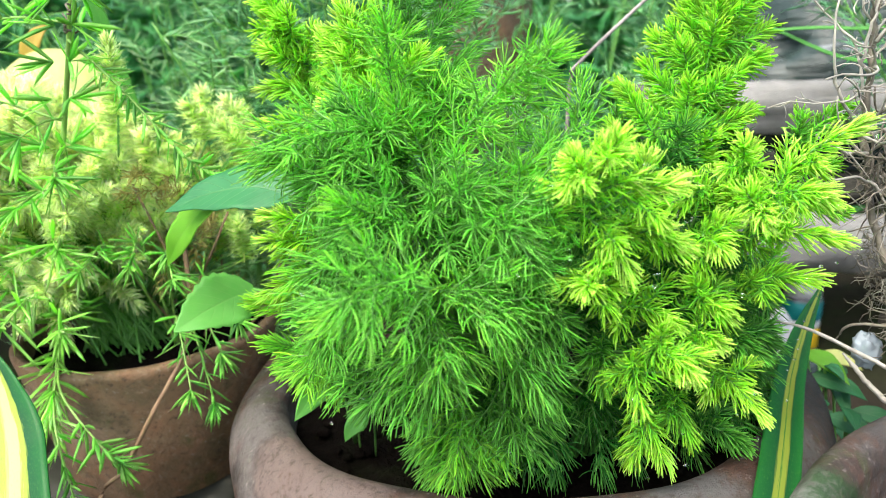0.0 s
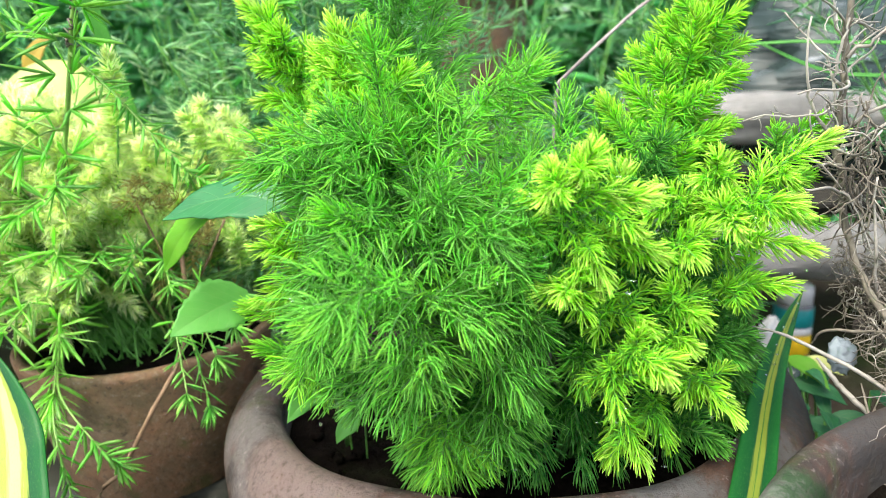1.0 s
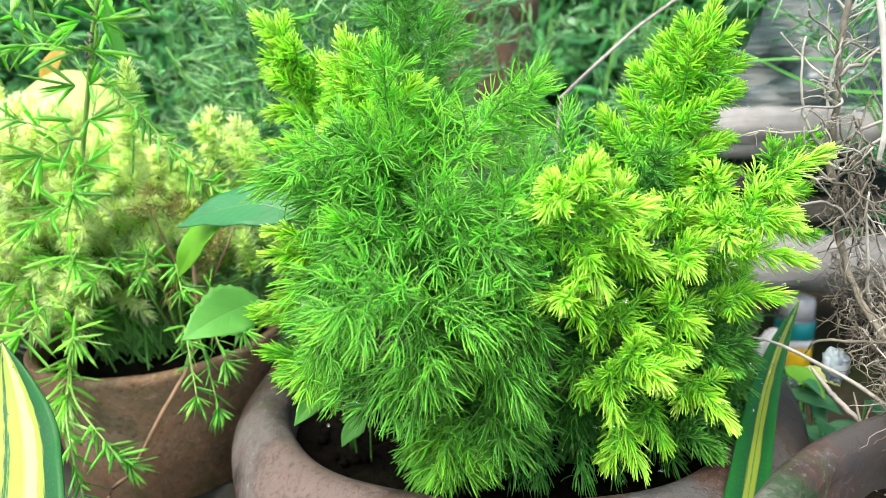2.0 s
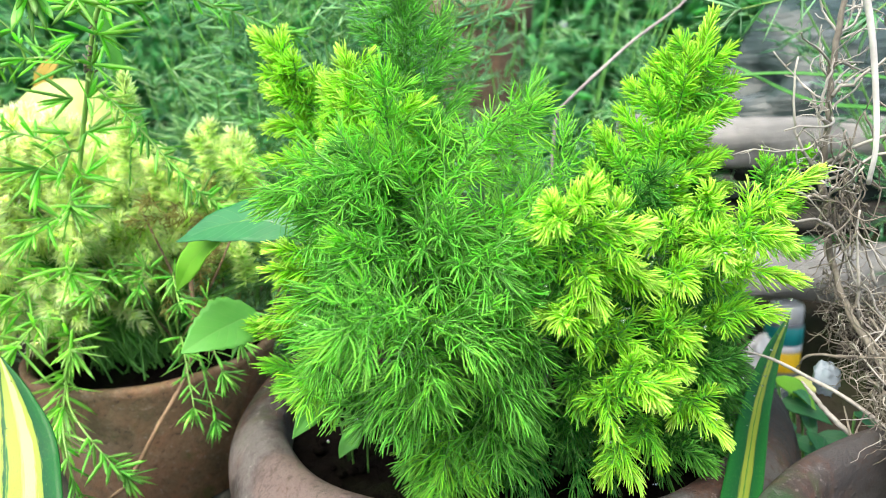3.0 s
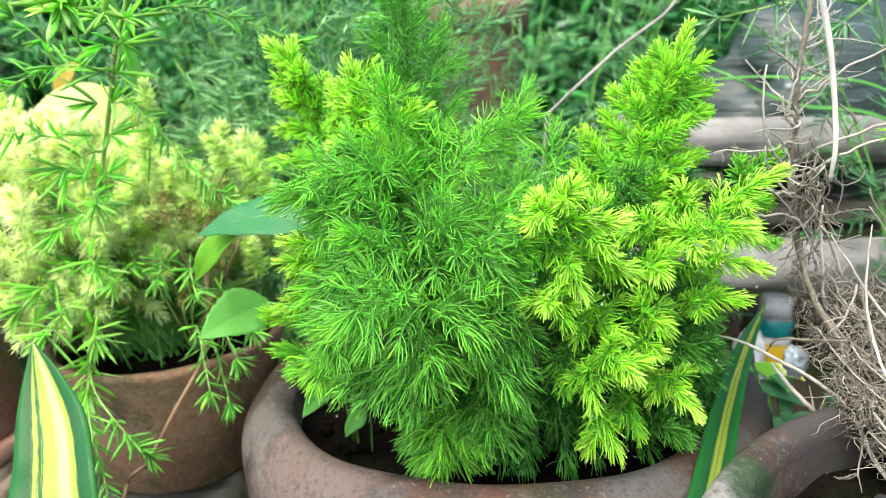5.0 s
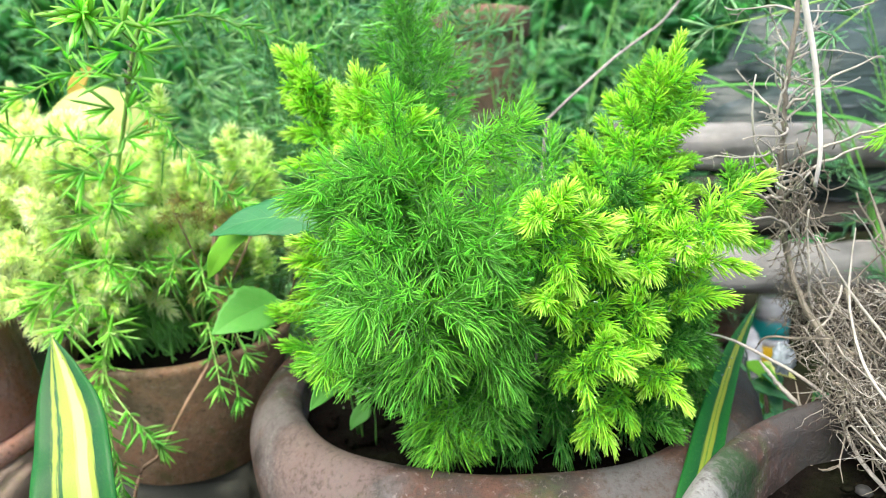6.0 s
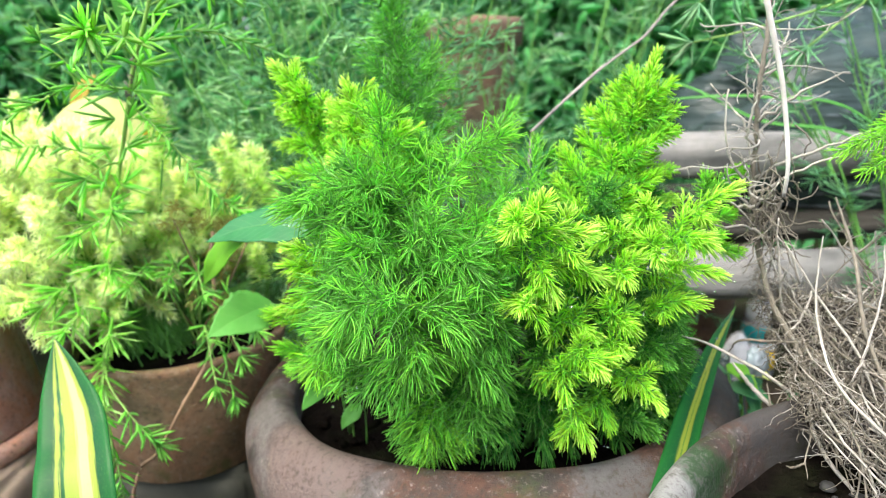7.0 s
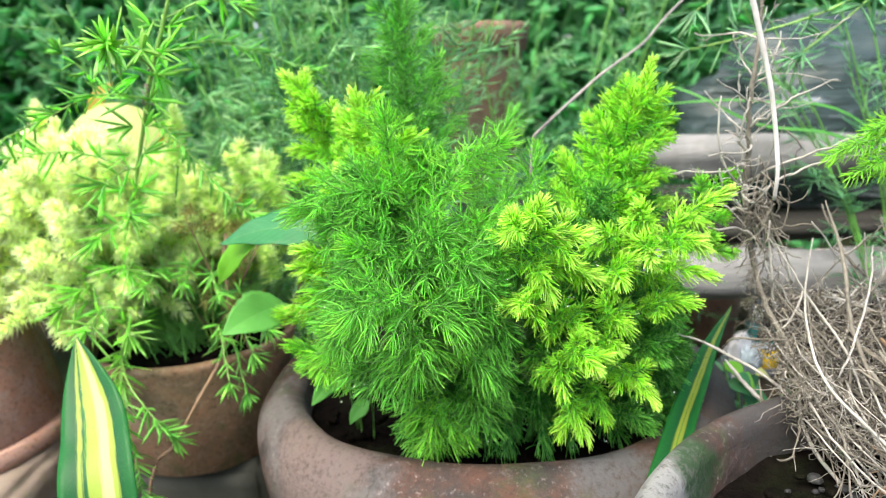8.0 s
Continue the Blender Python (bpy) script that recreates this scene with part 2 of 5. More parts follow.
def sheet_material():
    n = Nodes("plastic_film")
    f = n.noise(30, 4)
    g = n.noise(9, 5, 0.6, n.add("ShaderNodeMapping", Vector=n.coords(), Scale=(1.0, 2.0, 7.0), Rotation=(0.0, 0.25, 0.0)).outputs[0])
    c = n.mix(f, (0.010, 0.022, 0.018), (0.05, 0.075, 0.068))
    # White streaks along the folds: painted highlights of the glossy film.
    c = n.mix(n.ramp(g, (0.60, 0.0), (0.72, 0.8)), c, (0.46, 0.50, 0.54))
    return n.done(n.surface(c, 0.25, n.bump(g, 0.8, 0.012), Specular_IOR_Level=0.4))


FILM = sheet_material()


def drop_material():
    n = Nodes("water")
    return n.done(n.surface((1.0, 1.0, 1.0), 0.02, IOR=1.33, Transmission_Weight=1.0))


WATER = drop_material()


# ---- mesh helpers ----
rng = np.random.default_rng(7)


def unit(v):
    v = np.asarray(v, float)
    return v / np.maximum(np.linalg.norm(v, axis=-1, keepdims=True), 1e-9)


def sides_of(d):
    """Two unit vectors across each direction."""
    d = np.atleast_2d(d)
    ref = np.where(np.abs(d[:, 2:3]) > 0.9, np.array([[1.0, 0, 0]]), np.array([[0, 0, 1.0]]))
    u = unit(np.cross(d, ref))
    return u, np.cross(d, u)


class Acc:
    """Gathers vertices, faces and the attributes age, across and along for one mesh."""

    def __init__(self):
        self.v, self.f, self.a, self.n = [], [], [], 0

    def add(self, verts, faces, age=0.0):
        verts = np.asarray(verts, float).reshape(-1, 3)
        self.v.append(verts)
        self.f.extend([tuple(int(i) + self.n for i in f) for f in faces])
        self.a.append(np.broadcast_to(np.asarray(age, float), (len(verts),)).copy())
        self.n += len(verts)

    def grid(self, pts, age=0.0, close=False, flip=False):
        """pts: rows x columns x 3."""
        r, c = pts.shape[:2]
        f = []
        for i in range(r - 1):
            for j in range(c if close else c - 1):
                k = (j + 1) % c
                q = (i * c + j, i * c + k, (i + 1) * c + k, (i + 1) * c + j)
                f.append(q[::-1] if flip else q)
        self.add(pts, f, age)

    def tube(self, path, radii, sides=6):
        path = np.asarray(path, float)
        radii = np.broadcast_to(np.asarray(radii, float), (len(path),))
        t = unit(np.gradient(path, axis=0))
        u, w = sides_of(t)
        a = np.arange(sides) * 2 * math.pi / sides
        ring = path[:, None] + radii[:, None, None] * (np.cos(a)[None, :, None] * u[:, None] + np.sin(a)[None, :, None] * w[:, None])
        n0 = self.n
        self.grid(ring, close=True)
        self.f.append(tuple(n0 + i for i in reversed(range(sides))))
        self.f.append(tuple(n0 + (len(path) - 1) * sides + i for i in range(sides)))

    def needles(self, base, way, length, radius, age, bend=None, flat=1.0, gain=0.2, coarse=False):
        """Slender needles: a three-sided tapered body (four-sided and flattened where flat < 1)."""
        n = len(base)
        way = unit(way)
        u, w = sides_of(way)
        spin = rng.uniform(0, 2 * math.pi, n)[:, None]
        if flat < 1:
            spin = spin * 0.5
        u, w = np.cos(spin) * u + np.sin(spin) * w, -np.sin(spin) * u + np.cos(spin) * w
        k = 3 if flat >= 1 else 4
        bend = np.zeros((n, 3)) if bend is None else bend
        length, radius = np.broadcast_to(length, (n,))[:, None], np.broadcast_to(radius, (n,))[:, None]
        rings = []
        steps = ((0.0, 0.85), (0.38, 1.0), (0.74, 0.97), (0.97, 0.7)) if flat >= 1 else ((0.0, 0.5), (0.35, 1.0), (0.75, 0.85))
        if coarse:
            steps = ((0.0, 0.8), (0.55, 1.0)) if flat >= 1 else ((0.0, 0.5), (0.5, 1.0))
        q = len(steps)
        for s, r in steps:
            c = base + way * length * s + bend * length * s * s
            for i in range(k):
                a = 2 * math.pi * i / k
                rings.append(c + radius * r * (math.cos(a) * u + math.sin(a) * flat * w))
        tip = base + way * length + bend * length
        block = np.stack(rings + [tip], 1)
        m = q * k + 1
        loc = []
        for r in range(q - 1):
            for i in range(k):
                j = (i + 1) % k
                loc.append((r * k + i, r * k + j, (r + 1) * k + j, (r + 1) * k + i))
        caps = [((q - 1) * k + i, (q - 1) * k + (i + 1) % k, q * k) for i in range(k)]
        off = self.n + np.arange(n)[:, None, None] * m
        self.f.extend(map(tuple, (np.array(loc)[None] + off).reshape(-1, 4).tolist()))
        self.f.extend(map(tuple, (np.array(caps)[None] + off).reshape(-1, 3).tolist()))
        self.v.append(block.reshape(-1, 3))
        along = np.concatenate([np.repeat([s for s, r in steps], k), [1.0]])
        self.a.append(np.clip(np.broadcast_to(age, (n,))[:, None] + gain * (along[None] - 0.4), 0, 1).reshape(-1))
        self.n += n * m


def link(name, acc, material, parent=None, label="", smooth=True, extra=None):
    """One mesh object out of what an Acc gathered."""
    me = bpy.data.meshes.new(name)
    me.from_pydata(np.concatenate(acc.v).tolist(), [], acc.f)
    at = me.attributes.new("age", "FLOAT", "POINT")
    at.data.foreach_set("value", np.concatenate(acc.a).astype(np.float32))
    for key, values in (extra or {}).items():
        at = me.attributes.new(key, "FLOAT", "POINT")
        at.data.foreach_set("value", np.asarray(values, np.float32))
    me.polygons.foreach_set("use_smooth", [smooth] * len(me.polygons))
    me.materials.append(material)
    ob = new(name, me)
    if parent is not None:
        ob.parent = parent
    if label:
        ob["label"] = label
    return ob


def thing(name, label, category, group="", kind=""):
    return tagged(new(name), label, category, group, kind)


def curve(points, n):
    """A smooth line through a few points (Catmull-Rom)."""
    p = np.asarray(points, float)
    p = np.vstack([2 * p[0] - p[1], p, 2 * p[-1] - p[-2]])
    out = []
    segs = len(p) - 3
    for x in np.linspace(0, segs - 1e-6, n):
        i, t = int(x), x - int(x)
        a, b, c, d = p[i:i + 4]
        out.append(0.5 * (2 * b + (c - a) * t + (2 * a - 5 * b + 4 * c - d) * t * t + (3 * b - a - 3 * c + d) * t ** 3))
    return np.array(out)


def at(path, s):
    """Places and directions at fractions s of a line."""
    x = np.clip(np.asarray(s), 0, 1) * (len(path) - 1)
    i = np.minimum(x.astype(int), len(path) - 2)
    t = (x - i)[:, None]
    return path[i] * (1 - t) + path[i + 1] * t, unit(path[i + 1] - path[i])


def length_of(path):
    return float(np.linalg.norm(np.diff(path, axis=0), axis=1).sum())


def spray(acc, path, per_mm, size, age0, age1, radius=0.00030, spread=(90, 40), droop=0.10, curl=0.24, flat=1.0, start=0.0, coarse=False, vary=0.12, swirl=0.10, gain=0.25):
    """Needles all round a twig, laid forward towards its tip."""
    n = max(8, int(length_of(path) * 1000 * per_mm * (1 - start)))
    s = start + (1 - start) * rng.random(n) ** 0.85
    base, d = at(path, s)
    u, w = sides_of(d)
    a = rng.uniform(0, 2 * math.pi, n)[:, None]
    side = np.cos(a) * u + np.sin(a) * w
    ang = np.radians(spread[0] + (spread[1] - spread[0]) * s ** 1.5 + rng.normal(0, 5, n))[:, None]
    way = np.cos(ang) * d + np.sin(ang) * side
    ln = size * (1.0 - 0.35 * np.clip((s - 0.75) / 0.25, 0, 1)) * rng.uniform(0.82, 1.1, n)
    k = (curl + rng.normal(0, vary, n))[:, None]
    turn = rng.choice((-1.0, 1.0)) * swirl + rng.normal(0, swirl * 0.6, n)[:, None] if swirl else 0.0
    bend = k * d - k * 0.65 * side + turn * np.cross(d, side) + np.array([0, 0, -droop]) + rng.normal(0, 0.05, (n, 3))
    age = np.clip(age0 + (age1 - age0) * s + rng.normal(0, 0.07, n), 0, 1)
    acc.needles(base, way, ln, radius * rng.uniform(0.8, 1.2, n), age, bend, flat, gain, coarse)


# ---- ground and supports ----
def ground():
    acc = Acc()
    n = 81
    g = np.sign(np.linspace(-1, 1, n)) * np.abs(np.linspace(-1, 1, n)) ** 4 * 400
    pts = np.zeros((n, n, 3))
    pts[..., 0], pts[..., 1] = np.meshgrid(g, g, indexing="ij")
    far = np.hypot(pts[..., 0], pts[..., 1])
    pts[..., 2] = np.where(far < 20, 0.004 * np.sin(pts[..., 0] * 37) * np.sin(pts[..., 1] * 29), 0)
    acc.grid(pts)
    tagged(link("ground", acc, GROUND), "dark damp garden soil with a little moss", "ground", kind="structure")


def lathe(acc, profile, cx, cy, segs=96, wobble=0.0012, seed=0.0):
    """A turned body, slightly uneven as if made by hand."""
    a = np.arange(segs) * 2 * math.pi / segs
    rows = []
    for r, z in profile:
        k = 1 + wobble / max(r, 0.02) * (np.sin(2 * a + seed) + 0.6 * np.sin(5 * a + seed * 3 + z * 30) + 0.35 * np.sin(11 * a - z * 55 + seed))
        dz = wobble * 0.8 * np.sin(3 * a + seed * 2)
        rows.append(np.stack([cx + r * k * np.cos(a), cy + r * k * np.sin(a), np.full(segs, z) + dz], 1))
    acc.grid(np.stack(rows), close=True)
    n0 = acc.n - segs
    acc.f.append(tuple(n0 + i for i in range(segs)))
    n1 = acc.n - segs * len(profile)
    acc.f.append(tuple(n1 + i for i in reversed(range(segs))))


def smooth_profile(points, n=48):
    return [tuple(p) for p in curve(np.array([(r, 0, z) for r, z in points]), n)[:, [0, 2]]]


def soil_disc(parent, cx, cy, r, z, lumps=0.006):
    acc = Acc()
    rows = []
    for i, k in enumerate(np.linspace(0.02, 1, 22)):
        a = np.arange(64) * 2 * math.pi / 64
        x, y = cx + r * k * np.cos(a), cy + r * k * np.sin(a)
        h = np.array([noise.noise((px * 60, py * 60, 0)) * lumps + noise.noise((px * 160, py * 160, 4)) * lumps * 0.6 for px, py in zip(x, y)])
        rows.append(np.stack([x, y, z + h + 0.008 * (1 - k)], 1))
    acc.grid(np.stack(rows), close=True)
    acc.f.append(tuple(range(64)))
    return link("soil", acc, SOIL, parent, "near-black potting soil")


def crumbs(parent, cx, cy, r, z, count, size, material, name="crumb_litter", label=""):
    acc = Acc()
    for _ in range(count):
        k, a = r * math.sqrt(rng.random()), rng.uniform(0, 2 * math.pi)
        blob(acc, (cx + k * math.cos(a), cy + k * math.sin(a), z), size * rng.uniform(0.5, 1.4))
    ob = link(name, acc, material, parent, label)
    ob["kind"] = "stuff"
    return ob


def blob(acc, c, r, squash=0.7):
    """A small uneven stone."""
    q = rng.uniform(0.7, 1.3, 3) * (1, 1, squash)
    rows = []
    for v in np.linspace(-1, 1, 6)[1:-1]:
        a = np.arange(7) * 2 * math.pi / 7 + rng.uniform(0, 0.5)
        h = math.sqrt(1 - v * v) * rng.uniform(0.85, 1.1)
        rows.append(np.stack([h * np.cos(a), h * np.sin(a), np.full(7, v)], 1) * q * r + np.asarray(c))
    n0 = acc.n
    acc.grid(np.stack(rows), close=True)
    acc.f.append(tuple(n0 + i for i in reversed(range(7))))
    acc.f.append(tuple(n0 + 21 + i for i in range(7)))


def bowl_pot(name, cx, cy, rim, label, material, seed, soil_z, height=0.2, lip=1.0):
    """A wide clay bowl with a thick rolled rim; rim is the radius of its opening."""
    ob = thing(name, label, "flower pot", "clay bowls")
    t = height
    outer = smooth_profile([(rim * 0.70, 0.0), (rim * 0.76, 0.004), (rim + 0.004, t - 0.115), (rim + 0.026 * lip, t - 0.066), (rim + 0.0325 * lip, t - 0.034),
                            (rim + 0.028 * lip, t - 0.013), (rim + 0.016 * lip, t - 0.001), (rim + 0.006, t - 0.0005), (rim, t - 0.007), (rim - 0.001, t - 0.02), (rim - 0.008, t - 0.06), (rim - 0.03, t - 0.14)], 60)
    if lip < 1:
        outer = smooth_profile([(rim * 0.70, 0.0), (rim * 0.76, 0.004), (rim - 0.006, t - 0.11), (rim + 0.010, t - 0.048), (rim + 0.0165, t - 0.022), (rim + 0.0155, t - 0.009), (rim + 0.0105, t - 0.001), (rim + 0.005, t - 0.001),
                                (rim + 0.0005, t - 0.006), (rim - 0.001, t - 0.016), (rim - 0.006, t - 0.05), (rim - 0.03, t - 0.12)], 60)
    acc = Acc()
    lathe(acc, outer, cx, cy, 128, 0.0016, seed)
    link("bowl", acc, material, ob)
    soil_disc(ob, cx, cy, rim - 0.0015, soil_z)
    return ob


ground()
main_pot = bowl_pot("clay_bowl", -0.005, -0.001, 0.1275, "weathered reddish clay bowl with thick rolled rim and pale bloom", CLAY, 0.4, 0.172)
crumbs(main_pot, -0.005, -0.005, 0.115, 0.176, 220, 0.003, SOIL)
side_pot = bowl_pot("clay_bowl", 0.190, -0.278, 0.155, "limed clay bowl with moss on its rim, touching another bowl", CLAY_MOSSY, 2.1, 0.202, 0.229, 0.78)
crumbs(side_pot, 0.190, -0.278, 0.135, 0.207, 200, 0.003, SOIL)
crumbs(side_pot, 0.125, -0.215, 0.050, 0.207, 80, 0.0026, PEBBLE_GREY, "pebble_litter", "small grey pebbles on dark soil")


def left_pot():
    ob = thing("clay_pot", "squat brown clay pot with flat rim, under a pale fern", "flower pot")
    cx, cy = -0.228, 0.052
    acc = Acc()
    lathe(acc, [(0.058, 0.1255), (0.061, 0.127), (0.0675, 0.175), (0.0762, 0.209), (0.0768, 0.2125), (0.0756, 0.2145), (0.0720, 0.2145), (0.0698, 0.212), (0.066, 0.19), (0.057, 0.14)], cx, cy, 112, 0.0008, 1.2)
    link("body", acc, CLAY_SMOOTH, ob)
    soil_disc(ob, cx, cy, 0.0693, 0.202)


left_pot()


def upturned_pot():
    ob = thing("upturned_pot", "pinkish clay pot standing upside down on a timber block", "flower pot")
    acc = Acc()
    lathe(acc, [(0.086, 0.1430), (0.0885, 0.146), (0.080, 0.200), (0.073, 0.236), (0.069, 0.240), (0.02, 0.240)], -0.437, 0.055, 96, 0.0008, 0.7)
    link("body", acc, CLAY_PINK, ob)
    acc = Acc()
    lathe(acc, [(0.080, 0.1285), (0.0935, 0.1295), (0.0950, 0.134), (0.0945, 0.1405), (0.0905, 0.143), (0.084, 0.1434)], -0.437, 0.055, 96, 0.0008, 0.7)
    link("rim", acc, CLAY_PINK, ob)


upturned_pot()


def rough_block(name, lo, hi, material, label, category, cuts=9, rough=0.003, seed=0):
    """A block with worn, uneven faces and rounded edges."""
    bm = bmesh.new()
    bmesh.ops.create_cube(bm, size=1.0)
    for v in bm.verts:
        v.co = Vector([lo[i] if v.co[i] < 0 else hi[i] for i in range(3)])
    bmesh.ops.bevel(bm, geom=bm.edges[:], offset=0.007, segments=3, affect="EDGES")
    bmesh.ops.subdivide_edges(bm, edges=[e for e in bm.edges if e.calc_length() > 0.03], cuts=cuts, use_grid_fill=True)
    bm.normal_update()
    for v in bm.verts:
        if v.co.z > lo[2] + 0.002 and v.co.z < hi[2] - 0.002:
            v.co += v.normal * rough * noise.noise(v.co * 45 + Vector((seed, 0, 0)))
    me = bpy.data.meshes.new(name)
    bm.to_mesh(me)
    bm.free()
    me.polygons.foreach_set("use_smooth", [True] * len(me.polygons))
    me.materials.append(material)
    return tagged(new(name, me), label, category)


rough_block("timber_block", (-0.56, -0.045, 0.0), (-0.338, 0.16, 0.128), PALE_WOOD, "pale worn timber block carrying an upturned pot", "timber", seed=3)
rough_block("stone_block", (-0.320, 0.004, 0.0), (-0.172, 0.14, 0.125), BLOCK, "dark mossy stone block under a clay pot", "stone", seed=8)


def log(acc, a, b, r, seed):
    path = curve([a, (np.array(a) * 0.6 + np.array(b) * 0.4) + (0, 0, 0.004), b], 40)
    t = unit(np.gradient(path, axis=0))
    u, w = sides_of(t)
    ang = np.arange(28) * 2 * math.pi / 28
    rows = []
    for i, p in enumerate(path):
        rr = np.array([r * (1 + 0.22 * noise.noise((p[0] * 14, math.cos(x) * 1.2 + seed, math.sin(x) * 1.2)) + 0.10 * noise.noise((p[0] * 50, math.cos(x) * 4, math.sin(x) * 4 + seed))) for x in ang])
        rows.append(p + rr[:, None] * (np.cos(ang)[:, None] * u[i] + np.sin(ang)[:, None] * w[i] * 1.15))
    n0 = acc.n
    acc.grid(np.stack(rows), close=True)
    acc.f.append(tuple(n0 + i for i in reversed(range(28))))
    acc.f.append(tuple(n0 + 39 * 28 + i for i in range(28)))


def timber_rack():
    ob = thing("timber_rack", "weathered grey timber rails on posts behind the pots", "rack")
    for a, b, r, s in (((0.125, 0.205, 0.313), (0.80, 0.205, 0.282), 0.0175, 1), ((0.125, 0.180, 0.205), (0.80, 0.180, 0.170), 0.0215, 5)):
        acc = Acc()
        log(acc, a, b, r, s)
        link("rail", acc, GREY_WOOD, ob)
    for x in (0.145, 0.77):
        acc = Acc()
        log(acc, (x, 0.240, 0.0), (x + 0.004, 0.240, 0.335), 0.02, x * 9)
        link("post", acc, GREY_WOOD, ob)


timber_rack()


def bench():
    ob = thing("bench", "old dark timber bench under potted plants", "bench")
    for k in range(3):
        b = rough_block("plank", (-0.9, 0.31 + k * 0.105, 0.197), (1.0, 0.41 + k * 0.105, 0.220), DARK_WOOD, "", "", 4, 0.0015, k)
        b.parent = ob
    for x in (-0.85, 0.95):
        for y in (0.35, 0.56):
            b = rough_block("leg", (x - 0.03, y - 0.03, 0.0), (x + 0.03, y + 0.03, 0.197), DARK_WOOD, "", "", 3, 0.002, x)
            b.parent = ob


bench()


def back_pot():
    ob = thing("clay_pot", "small orange clay pot with a collar rim among foliage", "flower pot")
    acc = Acc()
    lathe(acc, [(0.030, 0.221), (0.033, 0.222), (0.0475, 0.418), (0.048, 0.4195), (0.0535, 0.421), (0.0560, 0.444), (0.0560, 0.4485), (0.054, 0.4505), (0.050, 0.4505), (0.047, 0.446), (0.041, 0.36)], 0.016, 0.376, 80, 0.0006, 0.3)
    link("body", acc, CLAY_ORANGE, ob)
    soil_disc(ob, 0.016, 0.376, 0.047, 0.434)


back_pot()


def far_pot():
    ob = thing("clay_pot", "plain red-brown clay pot standing in shade under the bench", "flower pot")
    acc = Acc()
    lathe(acc, [(0.034, 0.0), (0.037, 0.002), (0.046, 0.095), (0.0465, 0.0965), (0.051, 0.098), (0.053, 0.118), (0.0525, 0.1215), (0.049, 0.1225), (0.046, 0.12), (0.040, 0.03)], 0.355, 0.53, 72, 0.0006, 0.9)
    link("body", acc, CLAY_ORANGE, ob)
    soil_disc(ob, 0.355, 0.53, 0.044, 0.104)


far_pot()


# ---- the asparagus fern in the clay bowl ----
fern = thing("asparagus_fern", "dense feathery asparagus fern, green with yellow-green young tufts, wet with droplets", "fern")
CROWN = np.array([-0.005, -0.055, 0.176])


def feeder(acc, base, way, r=0.0006):
    """The thin stem that carries a tuft, from the crown of the plant."""
    base = np.asarray(base, float)
    root = CROWN + np.array([(base[0] - CROWN[0]) * 0.35, (base[1] - CROWN[1]) * 0.2, 0])
    mid = root * 0.45 + base * 0.55 + np.array([0, 0.018, 0.01]) - np.asarray(way) * 0.004
    p = curve([root, mid, base], 12)
    acc.tube(p, np.linspace(r * 1.6, r * 0.8, 12), 5)


def tuft(base, tip, age, size=0.0084, per_mm=5.0, curl=0.30, radius=0.00028, sag=0.1, droop=0.12, shoots=3):
    """A bottle-brush tuft at the end of a thin stem, with a few shorter shoots beside it."""
    base, tip = np.asarray(base), np.asarray(tip)
    d = tip - base
    if np.linalg.norm(d) < 0.024:
        base = tip - unit(d) * 0.024
    d = tip - base
    mid = (base + tip) / 2 + np.array([0, 0, sag * np.linalg.norm(d)])
    path = curve([base, mid, tip], 14)
    acc, stem = Acc(), Acc()
    spray(acc, path, per_mm, size, age * 0.48, age, radius, (90, 32), droop, curl, vary=0.14, swirl=0.18, gain=0.42)
    stem.tube(path, np.linspace(0.0006, 0.0003, 14), 5)
    u, w = sides_of(unit(d))
    for i in range(shoots):
        a = rng.uniform(0, 2 * math.pi)
        k = int(rng.integers(2, 8))
        side = math.cos(a) * u[0] + math.sin(a) * w[0]
        e = path[k] + (unit(d) * 0.55 + side * 0.75) * rng.uniform(0.009, 0.016)
        q = curve([path[k], (path[k] + e) / 2 + unit(d) * 0.001, e], 7)
        spray(acc, q, per_mm * 0.9, size * 0.88, age * 0.44, age * rng.uniform(0.78, 1.0), radius * 0.95, (90, 32), droop, curl, vary=0.14, swirl=0.18, gain=0.40)
        stem.tube(q, 0.0004, 4)
    feeder(stem, base, unit(d))
    ob = link("tuft", acc, NEEDLE, fern)
    link("stem", stem, STEM, ob)


